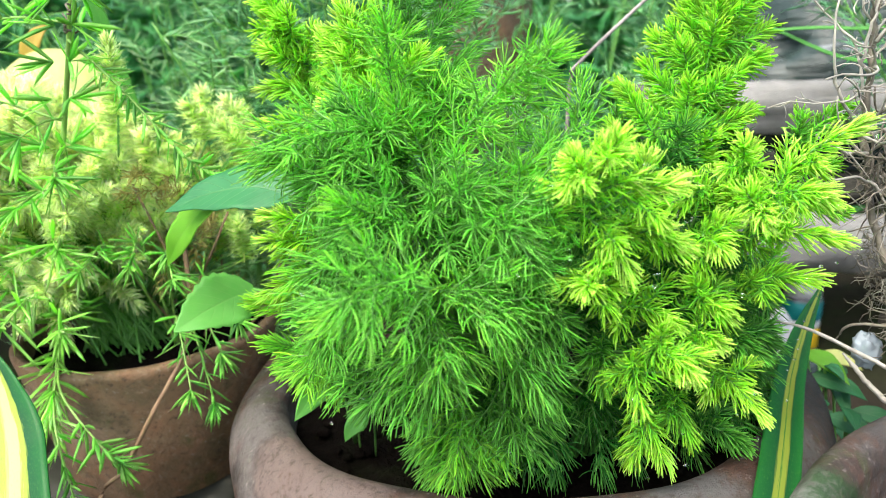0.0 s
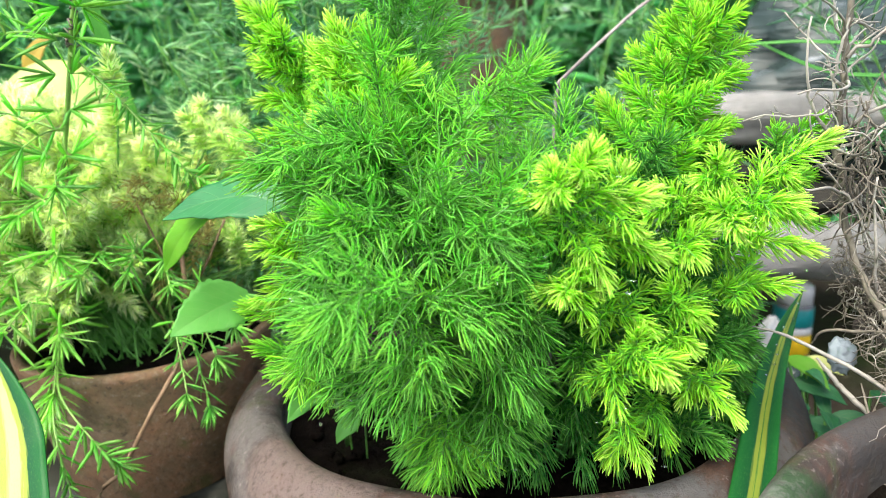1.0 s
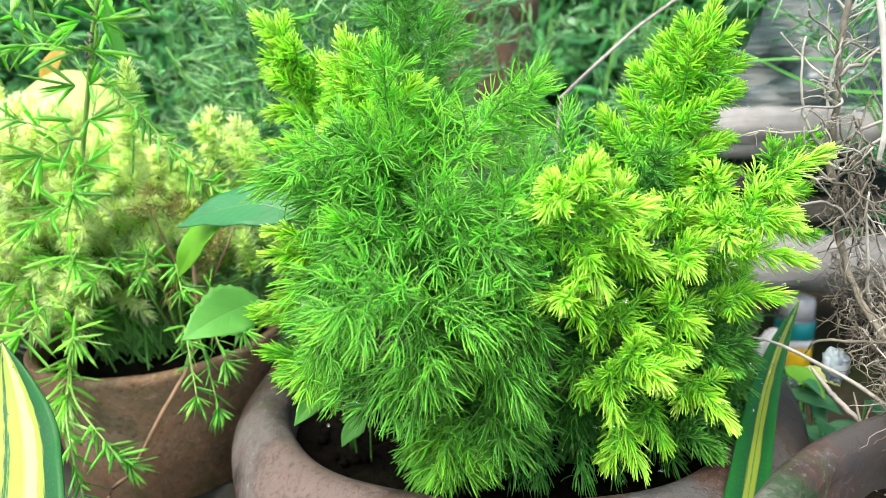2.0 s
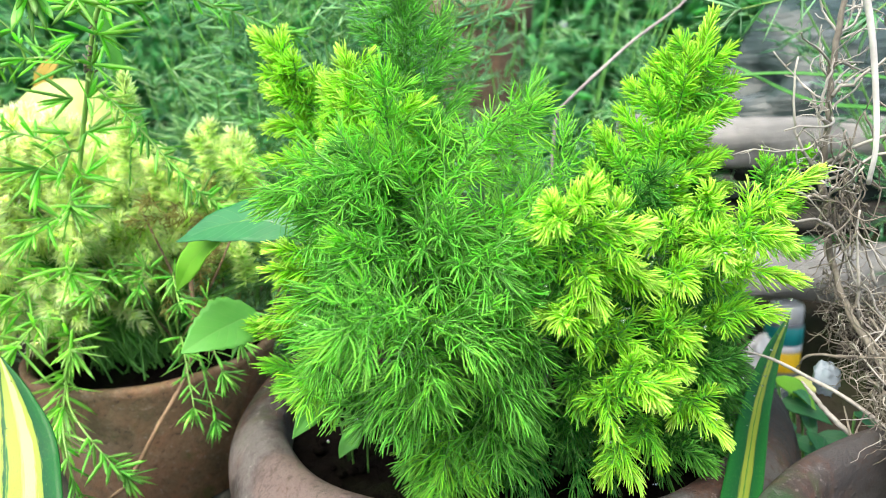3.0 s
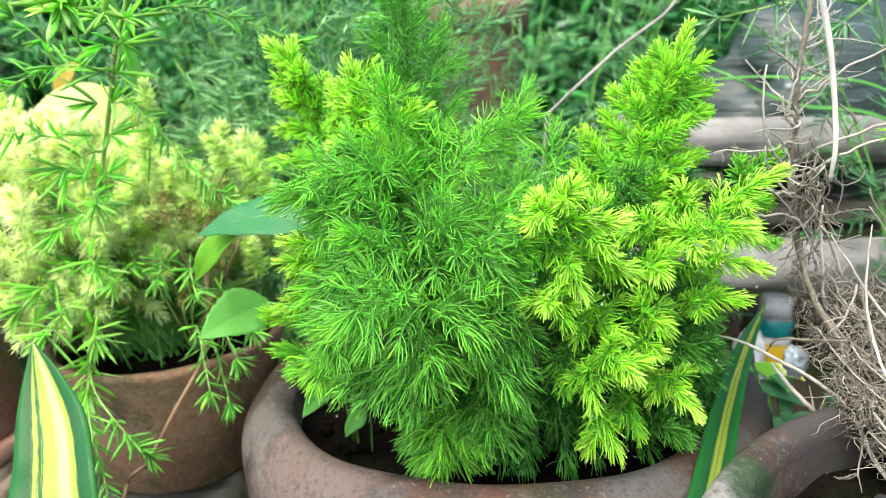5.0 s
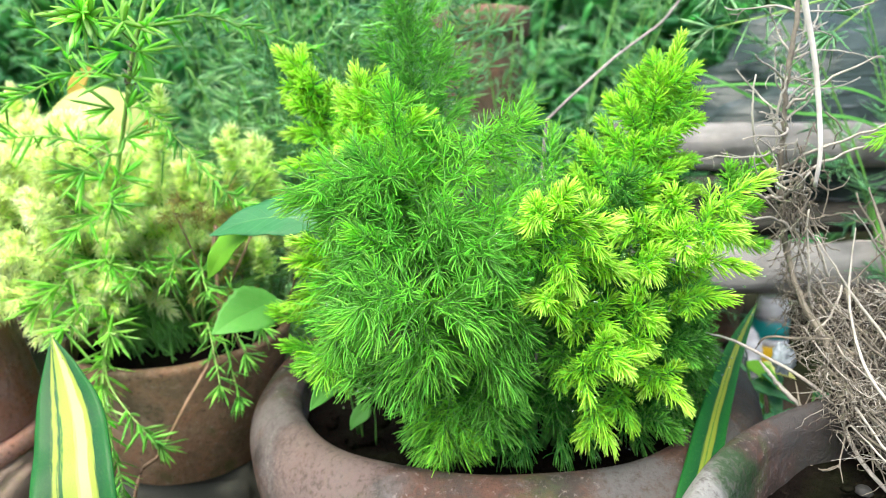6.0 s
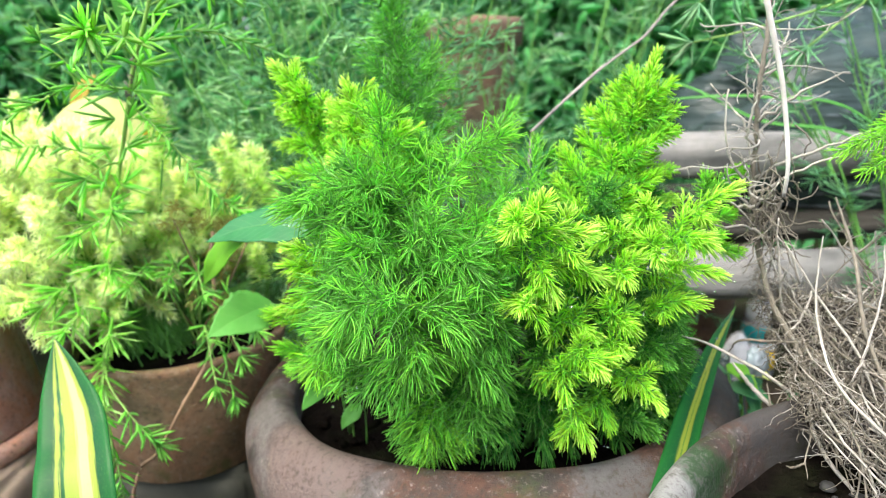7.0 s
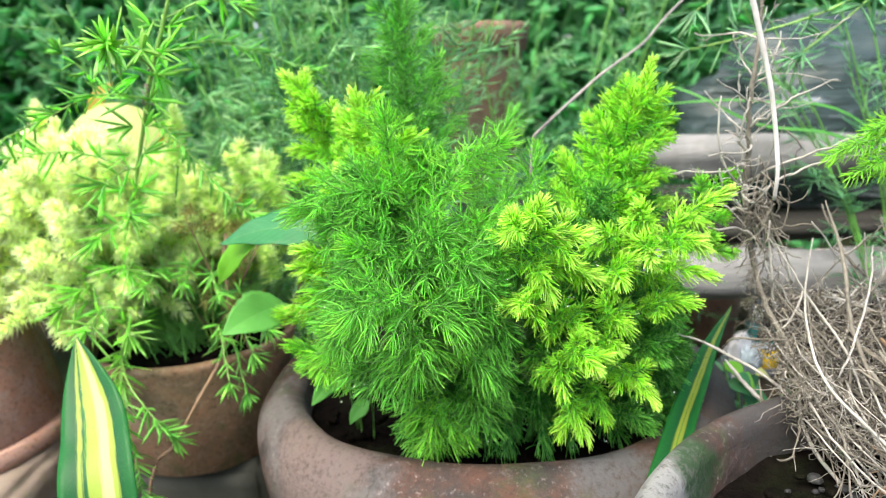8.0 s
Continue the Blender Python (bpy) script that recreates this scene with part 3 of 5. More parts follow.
def feather(base, tip, age, size=0.0112, branches=12, reach=0.019, per_mm=1.6, sag=0.12, wide=0.85, radius=0.00028, stalk=True, mat=None, parent=None, curl=0.56, coarse=False):
    """An open, arching frond: a stem with side twigs that shorten to the tip, all set with long fine needles."""
    base, tip = np.asarray(base, float), np.asarray(tip, float)
    d = tip - base
    long = np.linalg.norm(d)
    path = curve([base, (base + tip) / 2 + np.array([0, 0, sag * long]), tip], 18)
    acc, stem = Acc(), Acc()
    spray(acc, path, per_mm * 1.3, size, age * 0.8, age, radius, (104, 52), 0.12, curl, start=0.1, vary=0.12, swirl=0.14, gain=0.14, coarse=coarse)
    stem.tube(path, np.linspace(0.0007, 0.0003, 18), 5)
    s = np.linspace(0.04, 0.86, branches)
    p, t = at(path, s)
    u, w = sides_of(t)
    for i in range(branches):
        a = i * 2.4 + rng.uniform(-0.5, 0.5)
        side = math.cos(a) * u[i] + math.sin(a) * w[i]
        ln = reach * (1.05 - 0.75 * s[i]) * rng.uniform(0.8, 1.2)
        e = p[i] + ln * (t[i] * 0.8 + side * wide) + np.array([0, 0, -0.1 * ln])
        q = curve([p[i], (p[i] + e) / 2 + t[i] * ln * 0.08, e], 8)
        spray(acc, q, per_mm, size * 0.85, age * 0.75, age * 1.05, radius, (104, 52), 0.12, curl, vary=0.12, swirl=0.14, gain=0.14, coarse=coarse)
        stem.tube(q, np.linspace(0.0005, 0.00025, 8), 4)
    if stalk:
        feeder(stem, base, unit(d), 0.0008)
    ob = link("frond", acc, mat or NEEDLE, parent or fern)
    link("stem", stem, STEM, ob)


def brush(base, tip, age, size=0.0116, per_mm=3.1, radius=0.00029):
    """A long even bottle-brush branch: needles of one length, all curved the same way."""
    base, tip = np.asarray(base, float), np.asarray(tip, float)
    long = np.linalg.norm(tip - base)
    path = curve([base, base * 0.6 + tip * 0.4 + np.array([0, 0, 0.07 * long]), tip], 20)
    acc, stem = Acc(), Acc()
    spray(acc, path, per_mm, size, age * 0.9, age * 1.1, radius, (104, 52), 0.10, 0.56, vary=0.12, swirl=0.12, gain=0.12)
    stem.tube(path, np.linspace(0.0007, 0.0003, 20), 5)
    feeder(stem, base, unit(tip - base), 0.0008)
    ob = link("frond", acc, NEEDLE, fern)
    link("stem", stem, STEM, ob)


BRUSH = [
    ((-0.026, -0.135, 0.286), (-0.081, -0.165, 0.289), 0.36),
    ((-0.068, -0.11, 0.328), (-0.105, -0.125, 0.33), 0.34),
    ((-0.034, -0.12, 0.308), (-0.008, -0.125, 0.329), 0.4),
    ((-0.052, -0.125, 0.301), (-0.077, -0.15, 0.321), 0.34),
    ((-0.043, -0.13, 0.269), (-0.056, -0.145, 0.244), 0.36),
    ((-0.029, -0.125, 0.271), (-0.02, -0.14, 0.249), 0.33),
    ((-0.063, -0.125, 0.263), (-0.087, -0.135, 0.25), 0.36),
    ((-0.047, -0.11, 0.318), (-0.058, -0.115, 0.349), 0.36),
    ((-0.075, -0.12, 0.29), (-0.097, -0.135, 0.295), 0.36),
    ((-0.022, -0.12, 0.299), (-0.008, -0.145, 0.311), 0.38),
]
RIGHT = [
    ((0.006, -0.135, 0.283), (-0.003, -0.16, 0.292), 0.9),
    ((0.002, -0.145, 0.314), (0.007, -0.157, 0.337), 1),
    ((0.001, -0.142, 0.313), (-0.006, -0.155, 0.332), 0.95),
    ((0.005, -0.142, 0.312), (0.027, -0.15, 0.321), 1),
    ((0.001, -0.142, 0.31), (0.012, -0.152, 0.295), 0.9),
    ((0.008, -0.14, 0.303), (0.038, -0.132, 0.296), 0.95),
    ((0.045, -0.122, 0.295), (0.046, -0.142, 0.296), 0.9),
    ((0.058, -0.11, 0.296), (0.038, -0.126, 0.319), 0.9),
    ((0.065, -0.112, 0.306), (0.057, -0.128, 0.329), 0.95),
    ((0.073, -0.105, 0.302), (0.101, -0.12, 0.332), 1),
    ((0.071, -0.11, 0.305), (0.086, -0.13, 0.31), 0.95),
    ((0.059, -0.11, 0.289), (0.089, -0.133, 0.295), 0.85),
    ((0.057, -0.11, 0.268), (0.082, -0.133, 0.282), 0.75),
    ((0.064, -0.115, 0.304), (0.06, -0.14, 0.305), 0.95),
]
LOW = [
    ((0.014, -0.115, 0.268), (0.031, -0.14, 0.272), 0.8),
    ((0.038, -0.12, 0.267), (0.047, -0.143, 0.277), 0.8),
    ((0.036, -0.12, 0.256), (0.044, -0.145, 0.266), 0.85),
    ((0.02, -0.135, 0.26), (0.03, -0.16, 0.263), 0.9),
    ((0.019, -0.125, 0.254), (0.017, -0.15, 0.247), 0.75),
    ((0.047, -0.11, 0.244), (0.062, -0.142, 0.237), 0.85),
    ((0.022, -0.125, 0.235), (0.03, -0.138, 0.217), 0.85),
    ((0.039, -0.11, 0.232), (0.042, -0.13, 0.222), 0.55),
    ((0.052, -0.09, 0.205), (0.067, -0.12, 0.21), 0.15),
    ((0.014, -0.11, 0.253), (0.01, -0.13, 0.244), 0.4),
    ((0.062, -0.09, 0.249), (0.076, -0.11, 0.244), 0.2),
]
LEFTYELLOW = [
    ((-0.1, -0.04, 0.367), (-0.12, -0.044, 0.396), 0.8),
    ((-0.074, -0.07, 0.353), (-0.079, -0.072, 0.385), 0.8),
    ((-0.093, -0.04, 0.345), (-0.123, -0.03, 0.353), 0.7),
    ((-0.092, -0.055, 0.333), (-0.121, -0.05, 0.339), 0.7),
    ((-0.095, -0.04, 0.358), (-0.116, -0.035, 0.369), 0.7),
    ((-0.084, -0.06, 0.35), (-0.089, -0.06, 0.374), 0.75),
    ((-0.068, -0.065, 0.353), (-0.086, -0.06, 0.366), 0.7),
    ((-0.068, -0.07, 0.341), (-0.088, -0.078, 0.347), 0.75),
    ((-0.061, -0.09, 0.343), (-0.05, -0.1, 0.364), 0.65),
    ((-0.086, -0.1, 0.297), (-0.107, -0.11, 0.31), 0.75),
    ((-0.088, -0.09, 0.286), (-0.111, -0.105, 0.3), 0.7),
    ((-0.09, -0.075, 0.273), (-0.118, -0.09, 0.274), 0.7),
]
LEFTGREEN = [
    ((-0.06, -0.1, 0.311), (-0.06, -0.118, 0.377), 0.4),
    ((-0.057, -0.115, 0.337), (-0.106, -0.126, 0.331), 0.3),
    ((-0.047, -0.15, 0.291), (-0.077, -0.178, 0.298), 0.3),
    ((-0.049, -0.15, 0.291), (-0.023, -0.152, 0.282), 0.3),
    ((-0.046, -0.115, 0.323), (-0.004, -0.13, 0.362), 0.4),
    ((-0.048, -0.1, 0.321), (-0.043, -0.095, 0.355), 0.3),
    ((-0.05, -0.14, 0.281), (-0.049, -0.15, 0.26), 0.3),
    ((-0.051, -0.135, 0.268), (-0.074, -0.138, 0.247), 0.3),
    ((-0.033, -0.14, 0.275), (-0.008, -0.13, 0.241), 0.35),
    ((-0.073, -0.11, 0.264), (-0.099, -0.125, 0.253), 0.45),
    ((-0.048, -0.1, 0.23), (-0.045, -0.11, 0.211), 0.35),
    ((-0.039, -0.11, 0.234), (-0.045, -0.122, 0.206), 0.6),
    ((-0.025, -0.11, 0.239), (-0.022, -0.128, 0.219), 0.35),
    ((-0.046, -0.1, 0.217), (-0.042, -0.115, 0.205), 0.45),
]
LEFTMID = [
    ((-0.059, -0.11, 0.319), (-0.09, -0.13, 0.324), 0.25),
    ((-0.057, -0.12, 0.299), (-0.088, -0.14, 0.296), 0.25),
    ((-0.046, -0.13, 0.304), (-0.02, -0.156, 0.308), 0.3),
    ((-0.03, -0.12, 0.306), (-0.006, -0.14, 0.318), 0.35),
    ((-0.051, -0.12, 0.302), (-0.037, -0.14, 0.324), 0.3),
    ((-0.056, -0.125, 0.314), (-0.074, -0.145, 0.309), 0.25),
    ((-0.033, -0.125, 0.289), (-0.012, -0.145, 0.294), 0.3),
    ((-0.059, -0.105, 0.318), (-0.067, -0.12, 0.342), 0.35),
    ((-0.028, -0.12, 0.276), (-0.007, -0.14, 0.274), 0.25),
    ((-0.069, -0.12, 0.278), (-0.09, -0.14, 0.275), 0.3),
]
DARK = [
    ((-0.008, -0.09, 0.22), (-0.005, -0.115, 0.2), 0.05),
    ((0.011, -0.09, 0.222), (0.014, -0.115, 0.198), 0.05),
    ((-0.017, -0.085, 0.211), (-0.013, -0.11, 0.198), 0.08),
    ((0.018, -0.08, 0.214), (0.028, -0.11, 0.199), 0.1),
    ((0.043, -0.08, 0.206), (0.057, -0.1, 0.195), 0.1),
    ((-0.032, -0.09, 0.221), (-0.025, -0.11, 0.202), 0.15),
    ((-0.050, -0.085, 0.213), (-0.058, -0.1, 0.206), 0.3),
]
for base, tip, age in RIGHT:
    tuft(base, tip, age, per_mm=5.0, shoots=4)
for base, tip, age in LOW:
    tuft(base, tip, age, droop=0.2, shoots=4)
for base, tip, age in LEFTYELLOW:
    tuft(base, tip, min(1.0, age + 0.15), 0.0080, 4.8, shoots=3)
# Fronds whose tips hang low get a smaller age value, so a darker green.
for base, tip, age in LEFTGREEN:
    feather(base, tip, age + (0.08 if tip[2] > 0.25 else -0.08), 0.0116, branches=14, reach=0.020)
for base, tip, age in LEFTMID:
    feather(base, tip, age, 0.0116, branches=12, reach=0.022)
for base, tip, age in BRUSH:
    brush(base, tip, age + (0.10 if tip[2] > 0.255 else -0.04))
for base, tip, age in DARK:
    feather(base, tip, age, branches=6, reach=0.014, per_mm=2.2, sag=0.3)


# tall fronds with side tufts
def tall_frond(points, sides, age, size=0.0078, tip_age=None):
    path = curve(points, 24)
    acc, stem = Acc(), Acc()
    spray(acc, path, 5.0, size, age * 0.5, tip_age or age, 0.00032, start=0.35)
    stem.tube(path, np.linspace(0.0009, 0.0004, 24), 6)
    feeder(stem, points[0], unit(np.array(points[1]) - np.array(points[0])), 0.0009)
    for tipp in sides:
        tipp = np.array(tipp)
        k = np.argmin(np.linalg.norm(path - (tipp - np.array([0, 0, 0.014])), axis=1))
        q = curve([path[k], (path[k] + tipp) / 2 + np.array([0, 0, -0.002]), tipp], 10)
        spray(acc, q, 5.5, size, age * 0.45, age, 0.00032)
        stem.tube(q, 0.0004, 4)
    ob = link("frond", acc, NEEDLE, fern)
    link("stem", stem, STEM, ob)


def cone_frond(points, count, reach, age, size=0.0078):
    """A full, cone-shaped plume: tufts all round a stem, long below and short above."""
    path = curve(points, 24)
    acc, stem = Acc(), Acc()
    spray(acc, path, 5.0, size, age * 0.7, age, 0.00032, start=0.5)
    stem.tube(path, np.linspace(0.0009, 0.0004, 24), 6)
    s = np.linspace(0.0, 0.85, count)
    p, t = at(path, s)
    u, w = sides_of(t)
    for i in range(count):
        a = i * 2.4
        side = math.cos(a) * u[i] + math.sin(a) * w[i]
        ln = reach * (1.0 - 0.7 * s[i]) * rng.uniform(0.75, 1.15)
        e = p[i] + ln * unit(t[i] * 0.75 + side)
        q = curve([p[i], (p[i] + e) / 2 - np.array([0, 0, 0.06 * ln]), e], 8)
        spray(acc, q, 5.5, size, age * 0.55, age * rng.uniform(0.85, 1.1), 0.00032)
        stem.tube(q, 0.0004, 4)
    ob = link("plume", acc, NEEDLE, fern)
    link("stem", stem, STEM, ob)


cone_frond([(0.045, -0.085, 0.295), (0.056, -0.078, 0.337), (0.068, -0.074, 0.364), (0.074, -0.073, 0.384)], 30, 0.036, 0.72)
cone_frond([(-0.082, -0.055, 0.315), (-0.098, -0.040, 0.362), (-0.117, -0.042, 0.388)], 16, 0.028, 0.8)
cone_frond([(-0.066, -0.080, 0.320), (-0.073, -0.070, 0.353), (-0.078, -0.070, 0.380)], 14, 0.024, 0.8)
tall_frond([(0.043, -0.09, 0.302), (0.056, -0.08, 0.337), (0.070, -0.078, 0.370), (0.077, -0.076, 0.394)],
           [(0.059, -0.068, 0.38), (0.046, -0.065, 0.367), (0.043, -0.07, 0.354), (0.087, -0.078, 0.367), (0.089, -0.071, 0.355), (0.095, -0.054, 0.333), (0.094, -0.06, 0.318),
            (0.033, -0.06, 0.348), (0.066, -0.085, 0.350), (0.052, -0.090, 0.335), (0.075, -0.088, 0.335), (0.060, -0.095, 0.320)], 0.72, tip_age=0.85)
tall_frond([(0.097, -0.06, 0.296), (0.118, -0.06, 0.323), (0.128, -0.065, 0.333)], [(0.110, -0.063, 0.331), (0.122, -0.07, 0.310), (0.115, -0.075, 0.300), (0.125, -0.075, 0.290)], 0.55)
feather((-0.052, -0.05, 0.329), (-0.056, -0.03, 0.446), 0.22, branches=32, reach=0.030, per_mm=2.4, wide=0.9, sag=0.0)
feather((-0.047, -0.045, 0.345), (-0.034, -0.030, 0.405), 0.25, branches=10, reach=0.022, wide=0.9, sag=0.0)
feather((-0.021, -0.06, 0.313), (0.007, -0.048, 0.37), 0.30, branches=9, reach=0.02, sag=0.0)
feather((0.010, -0.06, 0.300), (0.020, -0.055, 0.352), 0.42, branches=9, reach=0.02, sag=0.0)
feather((0.030, -0.05, 0.290), (0.036, -0.05, 0.340), 0.40, branches=9, reach=0.02, sag=0.0)
feather((-0.010, -0.08, 0.290), (0.002, -0.075, 0.335), 0.35, branches=9, reach=0.02, sag=0.0)


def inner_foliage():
    """Darker green fronds in the depth of the plant, set by low age values."""
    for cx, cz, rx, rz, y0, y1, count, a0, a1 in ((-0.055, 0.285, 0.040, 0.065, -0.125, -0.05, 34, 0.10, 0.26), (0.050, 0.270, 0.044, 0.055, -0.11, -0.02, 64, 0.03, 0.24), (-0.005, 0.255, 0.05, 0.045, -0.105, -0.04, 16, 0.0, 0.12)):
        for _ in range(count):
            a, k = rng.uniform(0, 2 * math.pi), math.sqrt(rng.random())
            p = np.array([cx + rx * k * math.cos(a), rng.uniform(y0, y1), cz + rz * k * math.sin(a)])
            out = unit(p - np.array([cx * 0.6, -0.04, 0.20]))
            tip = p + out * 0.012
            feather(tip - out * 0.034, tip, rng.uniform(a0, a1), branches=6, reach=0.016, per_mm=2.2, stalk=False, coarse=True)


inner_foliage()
for base, tip, age in (((-0.092, -0.060, 0.222), (-0.124, -0.072, 0.246), 0.45), ((-0.090, -0.055, 0.215), (-0.121, -0.056, 0.226), 0.3), ((-0.095, -0.055, 0.240), (-0.130, -0.062, 0.262), 0.62), ((-0.09, -0.06, 0.23), (-0.115, -0.085, 0.240), 0.35)):
    tuft(base, tip, age, 0.010, 5.0)
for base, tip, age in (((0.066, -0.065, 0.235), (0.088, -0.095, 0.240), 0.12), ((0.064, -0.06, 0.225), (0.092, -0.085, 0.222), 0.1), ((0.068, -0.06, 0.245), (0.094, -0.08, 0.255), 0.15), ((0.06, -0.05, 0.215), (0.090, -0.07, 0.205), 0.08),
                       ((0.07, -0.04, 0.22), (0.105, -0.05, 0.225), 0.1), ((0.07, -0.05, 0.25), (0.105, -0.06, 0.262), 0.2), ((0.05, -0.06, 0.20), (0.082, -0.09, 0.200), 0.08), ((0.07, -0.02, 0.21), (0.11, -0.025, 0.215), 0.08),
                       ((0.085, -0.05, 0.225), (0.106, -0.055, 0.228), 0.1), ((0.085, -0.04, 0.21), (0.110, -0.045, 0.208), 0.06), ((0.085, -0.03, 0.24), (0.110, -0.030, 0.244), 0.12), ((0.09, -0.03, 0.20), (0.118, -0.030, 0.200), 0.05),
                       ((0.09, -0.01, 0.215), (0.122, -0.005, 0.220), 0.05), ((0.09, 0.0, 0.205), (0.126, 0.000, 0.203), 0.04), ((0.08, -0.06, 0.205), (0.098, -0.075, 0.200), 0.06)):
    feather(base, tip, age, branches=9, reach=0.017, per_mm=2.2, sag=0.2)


def droplets():
    shapes = []
    for _ in range(4):
        acc = Acc()
        blob(acc, (0, 0, 0), 1.0, 0.9)
        ob = link("droplet", acc, WATER, fern, "clear water droplet")
        shapes.append(ob)
    src = [np.array(t[1]) for t in RIGHT + LOW + LEFTGREEN + LEFTMID + BRUSH]
    for i in range(220):
        c = src[rng.integers(len(src))] + rng.normal(0, 0.0045, 3) + (0, 0.001, 0.001)
        r = rng.uniform(0.0003, 0.0008)
        if i < 4:
            ob = shapes[i]
        else:
            ob = new("droplet", shapes[i % 4].data)
            ob.parent = fern
        ob.matrix_basis = pose(*c) @ Matrix.Scale(r, 4)


droplets()


# ---- broad and strap leaves ----
def blade(name, spine, widths, normal, material, parent, fold=0.25, thick=0.0005, cols=9, label="", teeth=0.0):
    """A leaf along a spine: folded along its middle rib, with a real thickness."""
    rows = max(14, len(spine) * 8)
    path = curve(spine, rows)
    s = np.linspace(0, 1, rows)
    w = np.maximum(curve([(k, 0, 0) for k in widths], rows)[:, 0], 0.00005)
    t = unit(np.gradient(path, axis=0))
    nrm = np.asarray(normal, float)
    side = unit(np.cross(t, nrm))
    up = unit(np.cross(side, t))
    x = np.linspace(-1, 1, cols)
    if teeth:
        w = w * (1 + teeth * np.abs(np.mod(s * 9, 1) - 0.5))
    mid = path[:, None] + side[:, None] * (x[None, :, None] * w[:, None, None] / 2) + up[:, None] * (np.abs(x)[None, :, None] * w[:, None, None] / 2 * fold)
    mid = mid + up[:, None] * (0.03 * w[:, None, None] * np.sin(s * 17 + 1)[:, None, None] * (x ** 2)[None, :, None])
    acc = Acc()
    half = up[:, None] * thick / 2
    shell = np.concatenate([mid + half, (mid - half)[:, ::-1]], 1)
    acc.grid(shell, close=True)
    ac = np.concatenate([x, x[::-1]])
    return link(name, acc, material, parent, label, extra={"across": np.tile(ac, rows), "along": np.repeat(s * length_of(path) * 30, len(ac))})


LEAF = (0.15, 0.72, 0.97, 1.0, 0.86, 0.64, 0.34, 0.0)


def striped_plant(name, spine, width, normal, label, material):
    ob = thing(name, label, "striped plant", "striped strap leaves")
    n = len(spine)
    leaf = blade("leaf", spine, [width * k for k in (0.6, 0.8, 0.95, 1.0, 0.97, 0.88, 0.70, 0.42, 0.02)], normal, material, ob, 0.22, 0.0008, 13)
    front = np.array(normal) / np.linalg.norm(normal)
    for k in range(9):
        p, t = at(curve(spine, 40), np.array([0.70 + 0.03 * k]))
        acc = Acc()
        blob(acc, p[0] + front * 0.0012 + np.array([rng.uniform(-0.2, 0.2) * width, 0, 0]), rng.uniform(0.0005, 0.0011), 0.6)
        link("droplet", acc, WATER, ob, "clear water droplet")
    return ob


striped_plant("striped_plant", [(-0.202, -0.175, 0.0), (-0.200, -0.165, 0.09), (-0.211, -0.138, 0.190), (-0.224, -0.108, 0.221), (-0.2345, -0.09, 0.237), (-0.244, -0.077, 0.258)], 0.0375, (0.12, -1, 0.35),
              "stiff strap leaf with dark green edges and cream-yellow stripes", STRIPED)
striped_plant("striped_plant", [(0.045, -0.195, 0.0), (0.048, -0.188, 0.10), (0.056, -0.165, 0.175), (0.080, -0.124, 0.203), (0.108, -0.075, 0.212), (0.127, -0.05, 0.228), (0.146, -0.03, 0.243)], 0.0155, (-0.35, -0.75, 0.75),
              "narrow dark green strap leaf with olive stripes between two bowls", STRIPED_DULL)


def creeper():
    ob = thing("creeper", "small weed with broad toothed leaves growing beside the fern", "weed")
    stem = Acc()
    for p, r in (([(-0.095, -0.04, 0.172), (-0.10, -0.06, 0.25), (-0.103, -0.088, 0.300), (-0.104, -0.098, 0.313)], 0.0007),
                 ([(-0.095, -0.04, 0.172), (-0.09, -0.05, 0.24), (-0.105, -0.058, 0.258), (-0.134, -0.050, 0.264)], 0.0007),
                 ([(-0.10, -0.06, 0.25), (-0.11, -0.08, 0.300), (-0.128, -0.086, 0.314)], 0.0006),
                 ([(-0.092, -0.045, 0.172), (-0.092, -0.055, 0.205), (-0.098, -0.066, 0.226)], 0.0006),
                 ([(-0.084, -0.05, 0.172), (-0.083, -0.055, 0.195), (-0.085, -0.06, 0.203)], 0.0005)):
        stem.tube(curve(p, 14), r, 5)
    link("stem", stem, STEM, ob)
    blade("leaf", [(-0.100, -0.098, 0.314), (-0.115, -0.094, 0.3185), (-0.135, -0.088, 0.316), (-0.155, -0.084, 0.309)], [0.024 * k for k in LEAF], (-0.10, -0.60, 0.8), BROAD, ob, 0.12, 0.0004, 11, "flat blue-green leaf", 0.12)
    blade("leaf", [(-0.128, -0.086, 0.315), (-0.140, -0.082, 0.309), (-0.153, -0.076, 0.297), (-0.163, -0.070, 0.283)], [0.0175 * k for k in LEAF], (0.45, -0.55, 0.75), BRIGHT_LEAF, ob, 0.2, 0.0004, 11, "light green leaf hanging down", 0.12)
    blade("leaf", [(-0.133, -0.050, 0.264), (-0.142, -0.060, 0.263), (-0.151, -0.071, 0.261), (-0.161, -0.081, 0.2565)], [0.026 * k for k in LEAF], (0.35, -0.62, 0.75), BROAD_LIT, ob, 0.16, 0.0004, 11, "", 0.30)
    blade("leaf", [(-0.098, -0.066, 0.227), (-0.103, -0.071, 0.224), (-0.109, -0.078, 0.2185), (-0.114, -0.084, 0.213)], [0.0125 * k for k in LEAF], (0.45, -0.7, 0.5), BROAD_LIT, ob, 0.15, 0.0004, 9)
    blade("leaf", [(-0.085, -0.060, 0.204), (-0.089, -0.062, 0.200), (-0.093, -0.064, 0.196), (-0.096, -0.066, 0.191)], [0.0095 * k for k in LEAF], (0.3, -0.8, 0.5), BROAD_LIT, ob, 0.15, 0.0004, 9)


creeper()


